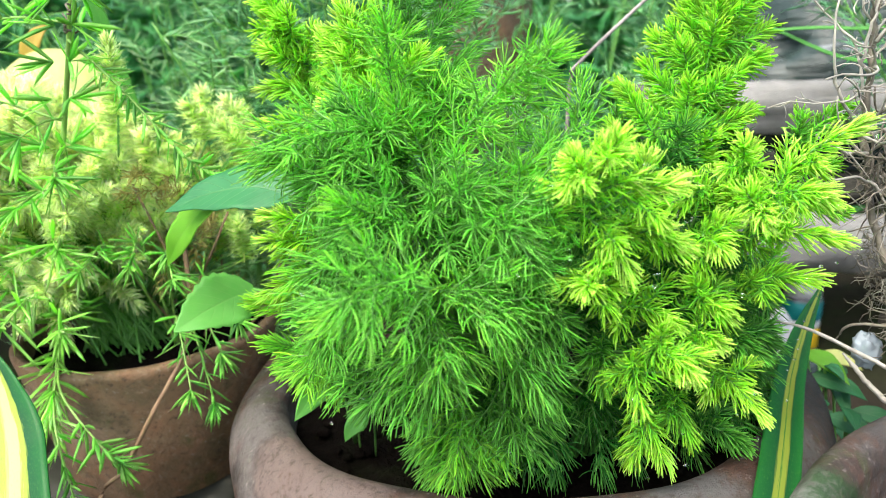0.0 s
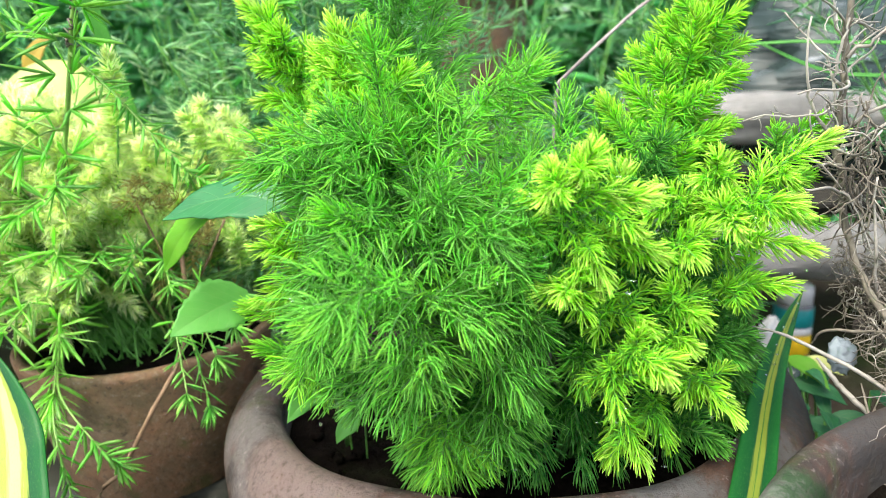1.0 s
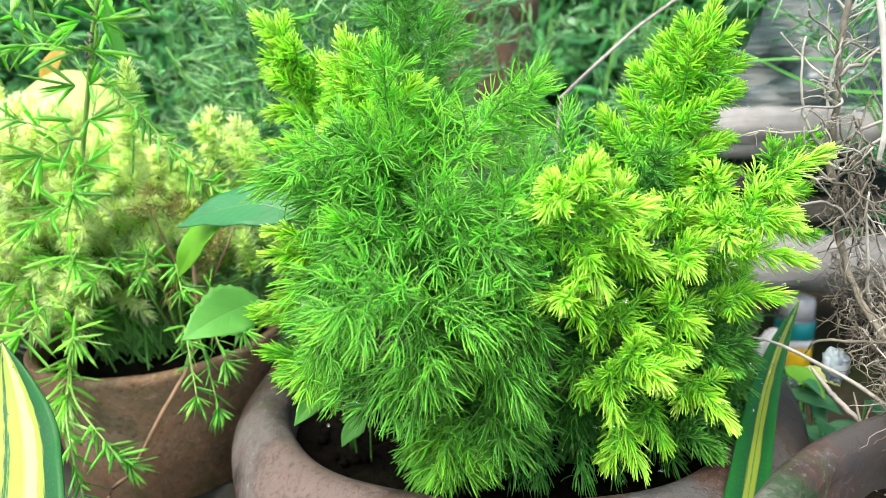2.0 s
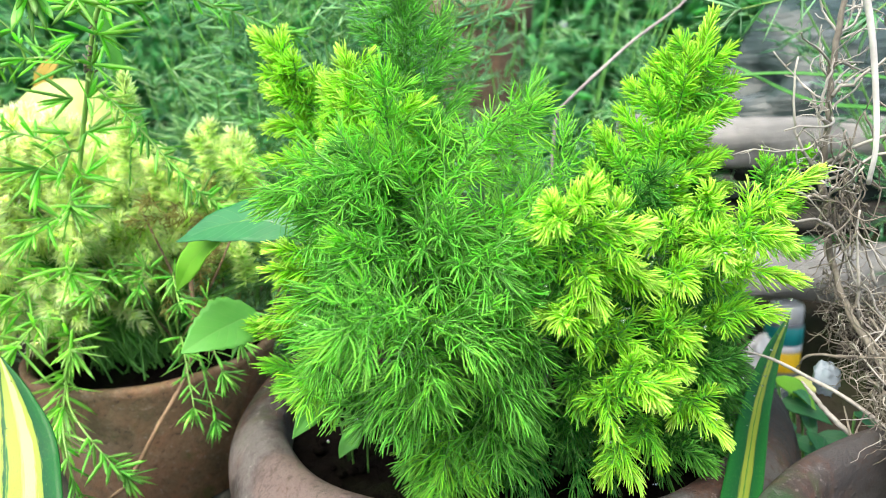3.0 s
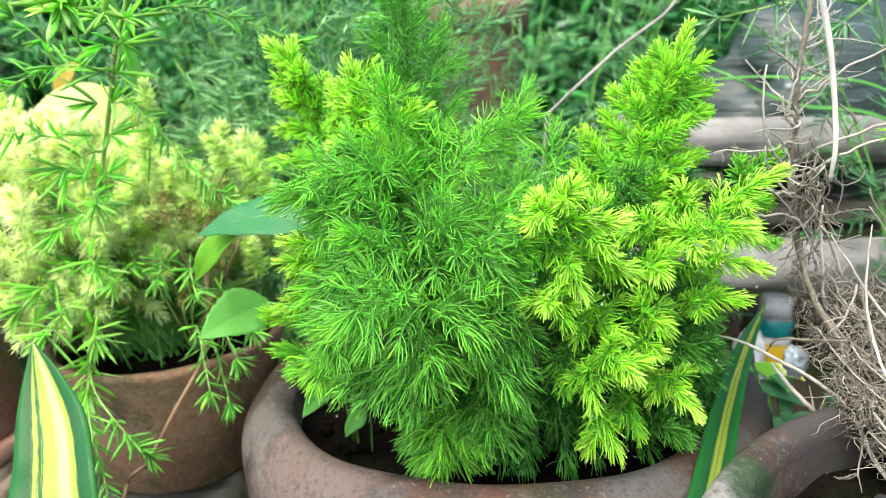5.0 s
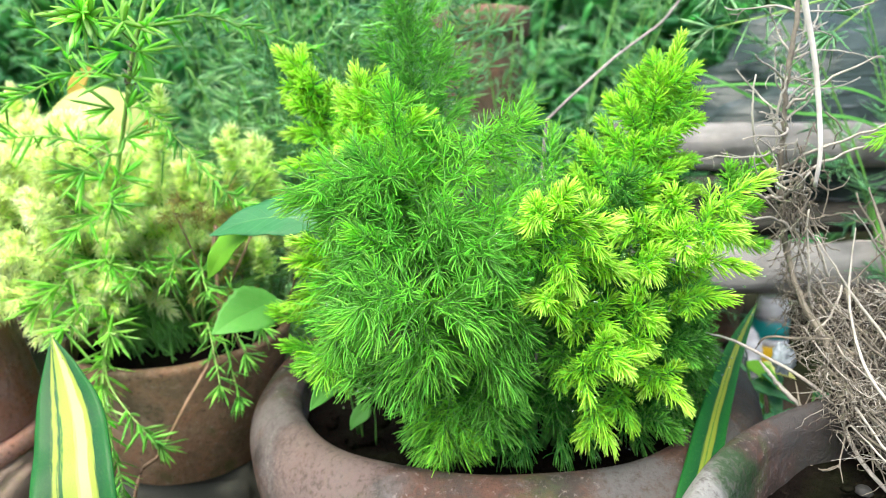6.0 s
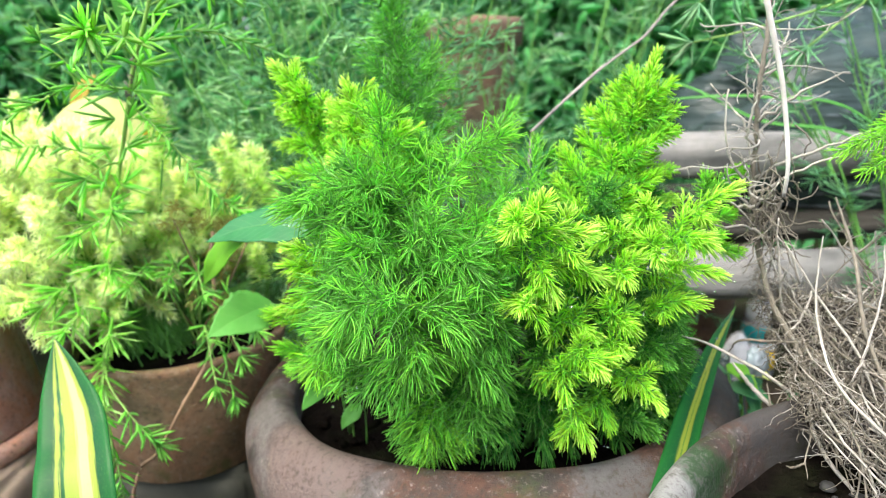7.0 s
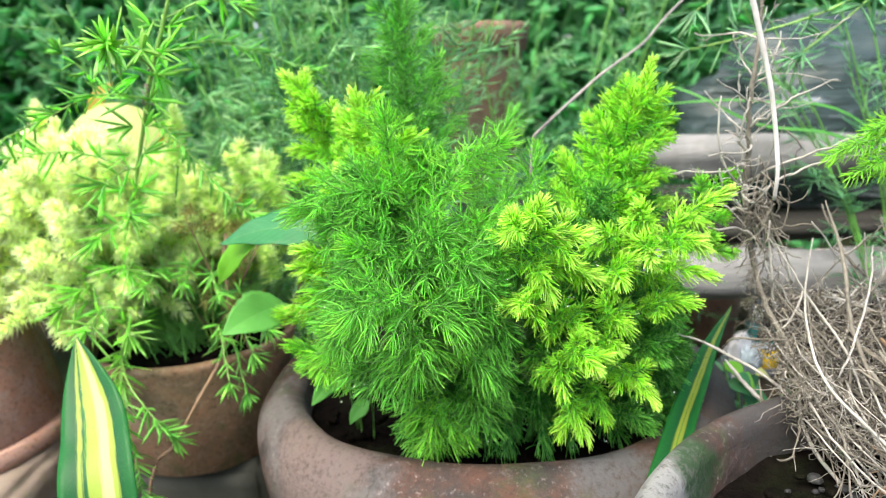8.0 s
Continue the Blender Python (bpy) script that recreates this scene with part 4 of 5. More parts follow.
# ---- flat-leaved asparagus stems ----
def whorl(acc, p, way, count, size, age, wide=70, radius=0.0009):
    """A star of flat needles round the end of a twig."""
    way = unit(np.asarray(way, float))[None]
    u, w = sides_of(way)
    a = rng.uniform(0, 2 * math.pi, count)[:, None]
    side = np.cos(a) * u + np.sin(a) * w
    g = np.radians(rng.uniform(12, wide, count))[:, None]
    d = np.cos(g) * way + np.sin(g) * side
    acc.needles(np.repeat(np.asarray(p, float)[None], count, 0), d, size * rng.uniform(0.65, 1.1, count), radius, np.clip(age + rng.normal(0, 0.12, count), 0, 1), rng.normal(0, 0.06, (count, 3)) + (0, 0, -0.05), 0.35)


def flat_branch(parent, points, age, size=0.019, gap=0.0056, r=0.0007, start=0.0, material=None, stem_material_=None, radius=0.00095, tip=True):
    """A twig with flat needles set in pairs and threes all along it."""
    path = curve(points, 24)
    acc, stem = Acc(), Acc()
    stem.tube(path, np.linspace(r, r * 0.5, 24), 6)
    n = max(3, int(length_of(path) * (1 - start) / gap))
    s = np.repeat(np.linspace(start, 1, n), 3)
    s = np.clip(s + rng.normal(0, 0.01, len(s)), 0, 1)
    base, d = at(path, s)
    u, w = sides_of(d)
    a = rng.uniform(0, 2 * math.pi, len(s))[:, None]
    side = np.cos(a) * u + np.sin(a) * w
    g = np.radians(rng.uniform(38, 75, len(s)))[:, None]
    acc.needles(base, np.cos(g) * d + np.sin(g) * side, size * rng.uniform(0.6, 1.1, len(s)), radius, np.clip(age + rng.normal(0, 0.12, len(s)), 0, 1), rng.normal(0, 0.07, (len(s), 3)) + (0, 0, -0.08), 0.35)
    if tip:
        whorl(acc, path[-1], path[-1] - path[-2], 12, size * 0.9, age + 0.1, 50, radius)
    ob = link("branch", acc, material or FLAT, parent)
    ob["kind"] = "stuff"
    link("twig", stem, stem_material_ or FLAT_STEM, ob)


def flat_asparagus():
    ob = thing("flat_leaved_asparagus", "airy asparagus stem with flat bright green leaves in stars", "asparagus plant")
    main = [(-0.262, 0.005, 0.205), (-0.253, -0.002, 0.235), (-0.251, -0.005, 0.269), (-0.233, -0.006, 0.323), (-0.214, -0.02, 0.368), (-0.202, -0.029, 0.398), (-0.19, -0.035, 0.422), (-0.170, -0.045, 0.465)]
    acc = Acc()
    acc.tube(curve(main, 40), np.linspace(0.0014, 0.0011, 40), 8)
    link("stem", acc, FLAT_STEM, ob)
    line = curve(main, 40)
    for s in (0.16, 0.24, 0.32, 0.39, 0.45, 0.52, 0.58, 0.65, 0.72, 0.80, 0.87):
        p, t = at(line, np.array([s]))
        acc = Acc()
        for k in range(3):
            side = unit(np.array([math.cos(k * 2.1 + s * 31), math.sin(k * 2.1 + s * 31) - 0.3, 0.1]))
            whorl(acc, p[0] + side * 0.006, side + (0, 0, 0.1), 6, 0.023, 0.5, 60, 0.0011)
        link("leaf_whorl", acc, FLAT, ob)
    rag = Acc()
    for z in (0.384, 0.388, 0.393, 0.399, 0.403):
        k = (z - 0.368) / 0.03
        p = np.array([-0.214 + 0.012 * k, -0.02 - 0.009 * k, z])
        for _ in range(3):
            rag.tube(curve([p, p + rng.normal(0, 0.0016, 3), p + rng.normal(0, 0.0025, 3)], 4), 0.0005, 4)
    link("dry_scales", rag, DRY, ob, "brown papery scales")
    flat_branch(ob, [(-0.205, -0.029, 0.387), (-0.234, -0.03, 0.390), (-0.266, -0.03, 0.378), (-0.302, -0.03, 0.363)], 0.35, 0.017, 0.0042, start=0.25)
    flat_branch(ob, [(-0.234, -0.03, 0.390), (-0.236, -0.034, 0.402), (-0.246, -0.038, 0.414)], 0.25, 0.013, 0.005, start=0.3)
    flat_branch(ob, [(-0.228, -0.006, 0.343), (-0.263, -0.01, 0.356), (-0.303, -0.01, 0.354)], 0.3, 0.017, 0.0045, start=0.3)
    flat_branch(ob, [(-0.209, -0.025, 0.38), (-0.186, -0.03, 0.356), (-0.164, -0.035, 0.329), (-0.149, -0.04, 0.317)], 0.4, 0.014, 0.0040, start=0.15)
    flat_branch(ob, [(-0.200, -0.03, 0.404), (-0.199, -0.055, 0.412), (-0.200, -0.082, 0.414)], 0.6, 0.018, 0.008, start=0.5)
    star = Acc()
    for q, n, sz in (((-0.2, -0.083, 0.4145), 22, 0.020), ((-0.199, -0.078, 0.413), 8, 0.022), ((-0.19, -0.064, 0.412), 8, 0.017)):
        whorl(star, q, (0.1, -0.8, 0.1), n, sz, 0.72, 96, 0.0015)
    link("leaf_star", star, FLAT, ob, "star of flat bright leaves")
    flat_branch(ob, [(-0.186, -0.037, 0.430), (-0.160, -0.035, 0.440), (-0.146, -0.03, 0.436)], 0.5, 0.016, 0.005, start=0.35)
    flat_branch(ob, [(-0.196, -0.032, 0.412), (-0.170, -0.02, 0.418), (-0.145, -0.005, 0.412), (-0.115, 0.01, 0.400)], 0.25, 0.015, 0.005, start=0.1)
    for a, b, age in (((-0.238, -0.006, 0.310), (-0.246, -0.030, 0.305), 0.3), ((-0.236, -0.006, 0.322), (-0.225, -0.030, 0.318), 0.25), ((-0.247, -0.005, 0.285), (-0.232, -0.028, 0.283), 0.45), ((-0.249, -0.005, 0.275), (-0.262, -0.03, 0.272), 0.45),
                      ((-0.251, -0.004, 0.262), (-0.253, -0.05, 0.252), 0.5), ((-0.252, -0.003, 0.25), (-0.235, -0.035, 0.244), 0.4), ((-0.254, -0.002, 0.232), (-0.244, -0.035, 0.212), 0.5), ((-0.257, 0.0, 0.222), (-0.246, -0.04, 0.200), 0.45),
                      ((-0.224, -0.012, 0.345), (-0.236, -0.032, 0.338), 0.3), ((-0.250, -0.004, 0.255), (-0.275, -0.03, 0.262), 0.4)):
        flat_branch(ob, [a, (np.array(a) + b) / 2 + (0, 0, 0.002), b], age + 0.2, 0.023, 0.005, start=0.25, radius=0.0010)
    flat_branch(ob, [(-0.258, 0.0, 0.22), (-0.235, -0.045, 0.215), (-0.212, -0.062, 0.195), (-0.203, -0.064, 0.186)], 0.4, 0.015, 0.0045, start=0.5)
    flat_branch(ob, [(-0.258, 0.0, 0.22), (-0.238, -0.050, 0.205), (-0.225, -0.070, 0.175), (-0.222, -0.075, 0.155)], 0.35, 0.015, 0.0045, start=0.4)


flat_asparagus()


def side_asparagus():
    """Low flat-leaved shoots over the edge of the brown pot."""
    ob = thing("asparagus_shoots", "low green asparagus shoots hanging over the pot edge", "asparagus plant")
    root = np.array([-0.205, 0.03, 0.207])
    for tip, age in (((-0.172, -0.045, 0.212), 0.35), ((-0.160, -0.03, 0.225), 0.3), ((-0.150, -0.025, 0.240), 0.35), ((-0.222, -0.030, 0.272), 0.55), ((-0.200, -0.025, 0.272), 0.45), ((-0.165, -0.035, 0.20), 0.25), ((-0.178, -0.030, 0.265), 0.4)):
        tip = np.array(tip)
        flat_branch(ob, [root, root * 0.4 + tip * 0.6 + (0, 0, 0.03), tip], age, 0.015, 0.0062, start=0.45, radius=0.0008)


side_asparagus()


# ---- pale fern in the brown pot ----
def pale_fern():
    ob = thing("pale_fern", "bushy foxtail fern filling a brown clay pot, its needles coloured pale cream for bright light", "fern")
    root = np.array([-0.236, 0.045, 0.206])
    shoots = []
    for i in range(360):
        a, el = rng.uniform(0, 2 * math.pi), rng.uniform(-0.5, 1.45)
        d = np.array([math.cos(a) * math.cos(el), math.sin(a) * math.cos(el) - 0.12, math.sin(el)])
        tip = np.array([-0.290, 0.050, 0.278]) + d * (0.098, 0.085, 0.086) * rng.uniform(0.75, 1.08)
        if tip[0] > -0.205 and tip[2] < 0.27:
            continue
        fresh = np.clip(1.0 - 3.4 * max(0, tip[0] + 0.26), 0.6, 1) * rng.uniform(0.82, 1.1)
        shoots.append((tip, tip - unit(d + (0, 0, 0.15)) * 0.034, fresh, 4.6, 0.0110))
    # greener growth on the side of the clay bowl
    for i in range(40):
        tip = np.array([rng.uniform(-0.215, -0.140), rng.uniform(0.025, 0.07), rng.uniform(0.275, 0.352)])
        tip[2] -= 0.35 * max(0.0, tip[0] + 0.165)
        shoots.append((tip, tip - np.array([rng.normal(0, 0.007), -0.012, rng.uniform(0.018, 0.030)]), rng.uniform(0.45, 0.85), 4.6, 0.0105))
    for tip in ((-0.197, -0.011, 0.380), (-0.205, 0.0, 0.360), (-0.338, 0.090, 0.385), (-0.343, 0.085, 0.362), (-0.327, 0.092, 0.372), (-0.350, 0.08, 0.345)):
        tip = np.array(tip)
        shoots.append((tip, tip - (0.006, -0.010, 0.036), 0.82, 6.0, 0.0095))
    for i in range(26):
        tip = np.array([-0.350 + 0.0052 * i, 0.076 + 0.010 * math.sin(i * 2.1), 0.344 + 0.010 * math.sin(i * 1.7) - 0.00012 * (i - 12) ** 2])
        shoots.append((tip, tip - (0.0, -0.012, 0.034), 0.98, 4.6, 0.0110))
    shoots.sort(key=lambda k: k[0][1])
    rest, rest_stem = Acc(), Acc()
    for k, (tip, base, fresh, dense, size) in enumerate(shoots):
        single = k < 290
        acc, stem = (Acc(), Acc()) if single else (rest, rest_stem)
        path = curve([base, (base + tip) / 2 + (0, 0, 0.002), tip], 10)
        spray(acc, path, dense, size, fresh * 0.75, fresh, 0.00044, spread=(88, 34), curl=0.15, coarse=True)
        stem.tube(curve([root + rng.normal(0, 0.012, 3) * (1, 1, 0), root * 0.5 + base * 0.5 + (0, 0, 0.01), base], 8), 0.0006, 4)
        if single:
            link("stem", stem, STEM, link("plume", acc, PALE, ob))
    inner = link("inner_growth", rest, PALE, ob)
    inner["kind"] = "stuff"
    link("stalk_growth", rest_stem, STEM, inner)["kind"] = "stuff"


pale_fern()


def brown_tangle():
    """Withered brown needles in the heart of the pale fern."""
    ob = thing("withered_fronds", "withered brown fronds inside the pale fern", "dead fronds")
    acc = Acc()
    for _ in range(24):
        p = np.array([rng.uniform(-0.215, -0.165), rng.uniform(0.0, 0.05), rng.uniform(0.235, 0.315)])
        e = p + rng.normal(0, 0.012, 3)
        spray(acc, curve([p, (p + e) / 2, e], 6), 2.2, 0.007, 0.3, 0.9, 0.0003)
    n = needle_material("withered_needle", (0.17, 0.135, 0.04), (0.30, 0.25, 0.07), (0.42, 0.38, 0.12), (0.50, 0.46, 0.18), 0.4)
    link("fronds", acc, n, ob)["kind"] = "stuff"
    stem = Acc()
    for _ in range(5):
        p = np.array([rng.uniform(-0.23, -0.16), rng.uniform(0.01, 0.05), 0.205])
        e = p + (rng.normal(0, 0.03), rng.normal(-0.01, 0.01), rng.uniform(0.05, 0.12))
        stem.tube(curve([p, (p + e) / 2 + rng.normal(0, 0.008, 3), e], 10), 0.0007, 5)
    link("dead_growth", stem, BROWN_DRY, ob)["kind"] = "stuff"


brown_tangle()


def yellow_leaf():
    ob = thing("yellow_leaf", "broad yellowing leaf cupped over the pale fern", "leaf")
    acc = Acc()
    rows = []
    for k, side in ((1.0, 1), (0.965, -1)):
        for v in (np.linspace(0.03, 2.0, 26) if side > 0 else np.linspace(2.0, 0.03, 26)):
            a = np.arange(60) * 2 * math.pi / 60
            w = 1 + (0.03 * np.sin(5 * a + 2) + 0.035 * np.sin(17 * a + 1.5 * math.sin(v * 2))) * math.sin(v) * min(1.0, v) + 0.03 * np.sin(9 * a + v) * (v / 2) ** 2
            rows.append(np.stack([-0.299 + 0.053 * k * w * math.sin(v) * np.cos(a), 0.132 + 0.034 * k * w * math.sin(v) * np.sin(a), 0.314 + 0.070 * k * np.full(60, math.cos(v))], 1))
    pts = np.stack(rows)
    acc.grid(pts, close=True)
    link("leaf", acc, YELLOW_LEAF, ob, extra={"across": np.tile(np.cos(np.arange(60) * 2 * math.pi / 60) * 0.9 + 0.1, 52), "along": np.repeat(np.linspace(0, 2, 52), 60)})
    blade("edge", [(-0.258, 0.112, 0.348), (-0.25, 0.108, 0.356), (-0.243, 0.106, 0.362)], [0.002, 0.009, 0.010, 0.006, 0.001], (0.2, -1, 0.4), ORANGE_LEAF, ob, 0.2, 0.0005, 7, "orange withered edge")
    blade("edge", [(-0.320, 0.136, 0.368), (-0.312, 0.136, 0.388), (-0.300, 0.138, 0.400)], [0.006, 0.012, 0.013, 0.009, 0.001], (0.0, -1, 0.4), ORANGE_LEAF, ob, 0.2, 0.0005, 7, "orange withered edge")


yellow_leaf()


def loose_stem(name, points, radius, material, label, category, sides=7):
    acc = Acc()
    p = curve(points, 40)
    p = p + np.array([[noise.noise((i * 0.5, 1, k)) * radius * 0.6 for k in range(3)] for i in range(40)])
    acc.tube(p, np.linspace(radius, radius * 0.75, 40), sides)
    return tagged(link(name, acc, material), label, category)


loose_stem("dry_stem", [(-0.182, 0.012, 0.295), (-0.181, 0.0, 0.277), (-0.18, -0.007, 0.243), (-0.184, -0.02, 0.219), (-0.197, -0.034, 0.197), (-0.213, -0.040, 0.170), (-0.232, -0.045, 0.14), (-0.25, -0.05, 0.0)], 0.0014, BROWN_DRY, "thin brown dry stem hanging over a clay pot", "stem")
loose_stem("bare_twig", [(0.014, -0.02, 0.17), (0.020, -0.006, 0.27), (0.0238, 0.0, 0.337), (0.0262, 0.0, 0.351), (0.0282, 0.001, 0.3550), (0.071, 0.03, 0.386), (0.112, 0.06, 0.410), (0.140, 0.09, 0.432), (0.20, 0.14, 0.475)], 0.0011, TWIG_GREY, "bent bare greyish twig rising behind the fern", "twig")


def strap(name, spine, width, normal, label):
    ob = thing(name, label, "grass blade", "grass blades")
    blade("leaf", spine, [width * k for k in (0.6, 0.9, 1.0, 1.0, 0.9, 0.6, 0.05)], normal, STRAP, ob, 0.3, 0.0004, 7)


strap("grass_blade", [(-0.215, 0.075, 0.206), (-0.218, 0.07, 0.30), (-0.228, 0.06, 0.385), (-0.240, 0.052, 0.450), (-0.246, 0.048, 0.50)], 0.009, (0.1, -1, 0.1), "long green grass blade beside the pale fern")
strap("grass_blade", [(0.36, 0.06, 0.0), (0.33, 0.05, 0.25), (0.255, 0.035, 0.333), (0.192, 0.05, 0.350), (0.15, 0.075, 0.374), (0.115, 0.1, 0.386)], 0.0034, (0, -0.6, 0.8), "thin arching green grass blade")
strap("grass_blade", [(0.37, 0.06, 0.0), (0.34, 0.05, 0.26), (0.255, 0.035, 0.350), (0.192, 0.05, 0.366), (0.14, 0.075, 0.366), (0.10, 0.1, 0.360)], 0.003, (0, -0.6, 0.8), "thin arching green grass blade")


# ---- the dried-out plant in the limed bowl ----
def dried_plant():
    ob = thing("dried_plant", "dead grey-brown plant, a tangle of dry twigs in a bowl", "dead plant")

    def wander(p, d, length, steps, jitter, pull=(0, 0, 0)):
        out = [np.array(p, float)]
        d = unit(np.array(d, float))
        for _ in range(steps):
            d = unit(d + rng.normal(0, jitter, 3) + np.array(pull))
            out.append(out[-1] + d * length / steps)
        return np.array(out)

    def forked(p, way, length, r, forks, bend=0.10):
        """A fairly straight dry twig with short forks at its knots."""
        acc = Acc()
        line = wander(p, way, length, 11, bend)
        knob = 1 + 0.30 * (rng.random(12) < 0.3)
        acc.tube(line, np.linspace(r, r * 0.55, 12) * knob, 6)
        for _ in range(forks):
            j = int(rng.integers(2, 10))
            d = unit(unit(line[j + 1] - line[j]) * 0.8 + rng.normal(0, 0.75, 3))
            q = wander(line[j], d, rng.uniform(0.12, 0.38) * length, 6, bend * 1.3)
            acc.tube(q, np.linspace(r * 0.62, r * 0.3, 7), 5)
            if rng.random() < 0.5:
                d = unit(d + rng.normal(0, 0.7, 3))
                q2 = wander(q[3], d, rng.uniform(0.05, 0.14) * length, 4, bend * 1.3)
                acc.tube(q2, np.linspace(r * 0.4, r * 0.25, 5), 4)
        return acc

    acc = Acc()
    trunk = curve([(0.165, -0.185, 0.186), (0.148, -0.145, 0.215), (0.135, -0.105, 0.262), (0.133, -0.085, 0.284), (0.130, -0.077, 0.321), (0.129, -0.077, 0.352), (0.128, -0.080, 0.378), (0.130, -0.080, 0.406), (0.131, -0.080, 0.445)], 60)
    trunk = trunk + np.array([[noise.noise((i * 0.35, 3, k)) * 0.0022 for k in range(3)] for i in range(60)])
    acc.tube(trunk, np.interp(np.arange(60), (0, 25, 40, 59), (0.0010, 0.0013, 0.0013, 0.0007)) * (1 + 0.35 * rng.random(60)), 8)
    link("trunk", acc, DRY, ob)

    acc = Acc()
    acc.tube(curve([(0.100, -0.12, 0.448), (0.106, -0.12, 0.426), (0.115, -0.117, 0.399), (0.122, -0.115, 0.376), (0.128, -0.113, 0.343), (0.130, -0.108, 0.325)], 30), np.linspace(0.0016, 0.0009, 30), 8)
    link("bleached_stem", acc, PALE_DRY, ob, "smooth white bleached stem")

    # twigs off the trunk
    for k in (28, 30, 31, 33, 34, 36, 37, 38, 39, 41, 42, 43, 45, 46, 48, 49, 51, 53, 55, 57):
        for _ in range(2):
            d = rng.normal(0, 1, 3) * (0.9, 0.5, 0.4) + (0.15, -0.1, 0.45)
            link("twig", forked(trunk[k], d, rng.uniform(0.018, 0.050), rng.uniform(0.00035, 0.0006), int(rng.integers(2, 5)), 0.17), TWIG_PALE, ob)
    for p in ([(0.130, -0.077, 0.325), (0.118, -0.08, 0.335), (0.112, -0.082, 0.35), (0.110, -0.082, 0.376)], [(0.129, -0.078, 0.345), (0.123, -0.082, 0.352), (0.122, -0.085, 0.365), (0.126, -0.085, 0.376)],
              [(0.131, -0.08, 0.315), (0.115, -0.085, 0.318), (0.103, -0.09, 0.325)], [(0.134, -0.088, 0.30), (0.118, -0.095, 0.308), (0.098, -0.10, 0.310)], [(0.130, -0.078, 0.33), (0.15, -0.085, 0.342), (0.178, -0.09, 0.352), (0.195, -0.09, 0.362)],
              [(0.130, -0.078, 0.322), (0.155, -0.09, 0.338), (0.19, -0.10, 0.345)], [(0.129, -0.08, 0.36), (0.145, -0.085, 0.372), (0.168, -0.088, 0.382)]):
        acc = Acc()
        acc.tube(curve(p, 14) + rng.normal(0, 0.0007, (14, 3)), np.linspace(0.0009, 0.0004, 14), 5)
        link("twig", acc, TWIG_PALE, ob)

    # long loose twigs at the front of the tangle
    for p, r, m in (([(0.088, -0.097, 0.252), (0.098, -0.103, 0.250), (0.111, -0.110, 0.244), (0.128, -0.117, 0.234), (0.137, -0.13, 0.225), (0.136, -0.15, 0.212), (0.143, -0.175, 0.198), (0.155, -0.19, 0.165)], 0.0010, TWIG_PALE),
                    ([(0.109, -0.110, 0.242), (0.118, -0.114, 0.230), (0.131, -0.12, 0.216)], 0.0012, TWIG_PALE),
                    ([(0.150, -0.11, 0.305), (0.140, -0.125, 0.282), (0.136, -0.14, 0.262), (0.138, -0.155, 0.246), (0.150, -0.18, 0.230), (0.165, -0.2, 0.22)], 0.0007, TWIG_PALE),
                    ([(0.112, -0.10, 0.243), (0.116, -0.102, 0.250), (0.127, -0.11, 0.252), (0.138, -0.12, 0.255)], 0.0007, DRY),
                    ([(0.125, -0.115, 0.232), (0.122, -0.13, 0.217), (0.118, -0.14, 0.205), (0.118, -0.145, 0.192)], 0.0008, DRY),
                    ([(0.118, -0.14, 0.204), (0.124, -0.145, 0.203), (0.129, -0.148, 0.207)], 0.0006, DRY),
                    ([(0.135, -0.105, 0.30), (0.146, -0.12, 0.275), (0.156, -0.135, 0.255), (0.160, -0.15, 0.232)], 0.0007, TWIG_PALE),
                    ([(0.160, -0.10, 0.322), (0.163, -0.115, 0.295), (0.158, -0.135, 0.268), (0.163, -0.15, 0.24)], 0.0011, DRY),
                    ([(0.180, -0.11, 0.300), (0.165, -0.135, 0.285), (0.150, -0.15, 0.262), (0.142, -0.155, 0.25)], 0.0006, TWIG_PALE)):
        a2 = Acc()
        a2.tube(curve(p, 26) + np.array([[noise.noise((i * 0.6, r * 9000, k)) * 0.0005 for k in range(3)] for i in range(26)]), r * np.interp(np.arange(26), (0, 5, 18, 25), (0.35, 0.8, 1.0, 0.6)), 6)
        link("twig", a2, m, ob)

    # the mat of roots and stalks: a slope from the trunk down to the soil of the bowl
    def slope(u, v, back=0.0):
        return np.array([0.136 - 0.010 * v + 0.120 * u, -0.085 - 0.095 * max(v, 0) ** 2.2 + back, 0.290 - 0.070 * v])

    for m, count, r0, r1, jit, ln in ((DRY, 4200, 0.00018, 0.00042, 0.60, (0.006, 0.018)), (TWIG_PALE, 1500, 0.00018, 0.00038, 0.50, (0.006, 0.018))):
        acc = Acc()
        for _ in range(count):
            u0 = rng.random()
            v = 0.12 + 0.20 * min(1.0, u0 * 5) + 0.78 * rng.random() ** 0.9
            p = slope(u0, v, rng.uniform(-0.006, 0.014))
            p = p + rng.normal(0, 0.003, 3)
            d = np.array([rng.normal(0, 0.7), rng.normal(-0.15, 0.5), rng.normal(-0.2, 0.8)])
            w = wander(p, d, rng.uniform(*ln), 5, jit)
            acc.tube(w, np.linspace(rng.uniform(r0, r1), r0 * 0.7, len(w)), 3)
        link("tangle", acc, m, ob)["kind"] = "stuff"
    for m, count, r0, r1 in ((TWIG_PALE, 42, 0.0003, 0.0006), (DRY, 80, 0.0003, 0.0007), (BROWN_DRY, 8, 0.0005, 0.0009)):
        for _ in range(count):
            u, v = rng.uniform(0.0, 1.0), rng.uniform(0.22, 0.9)
            a = slope(u, v, rng.uniform(-0.012, 0.006))
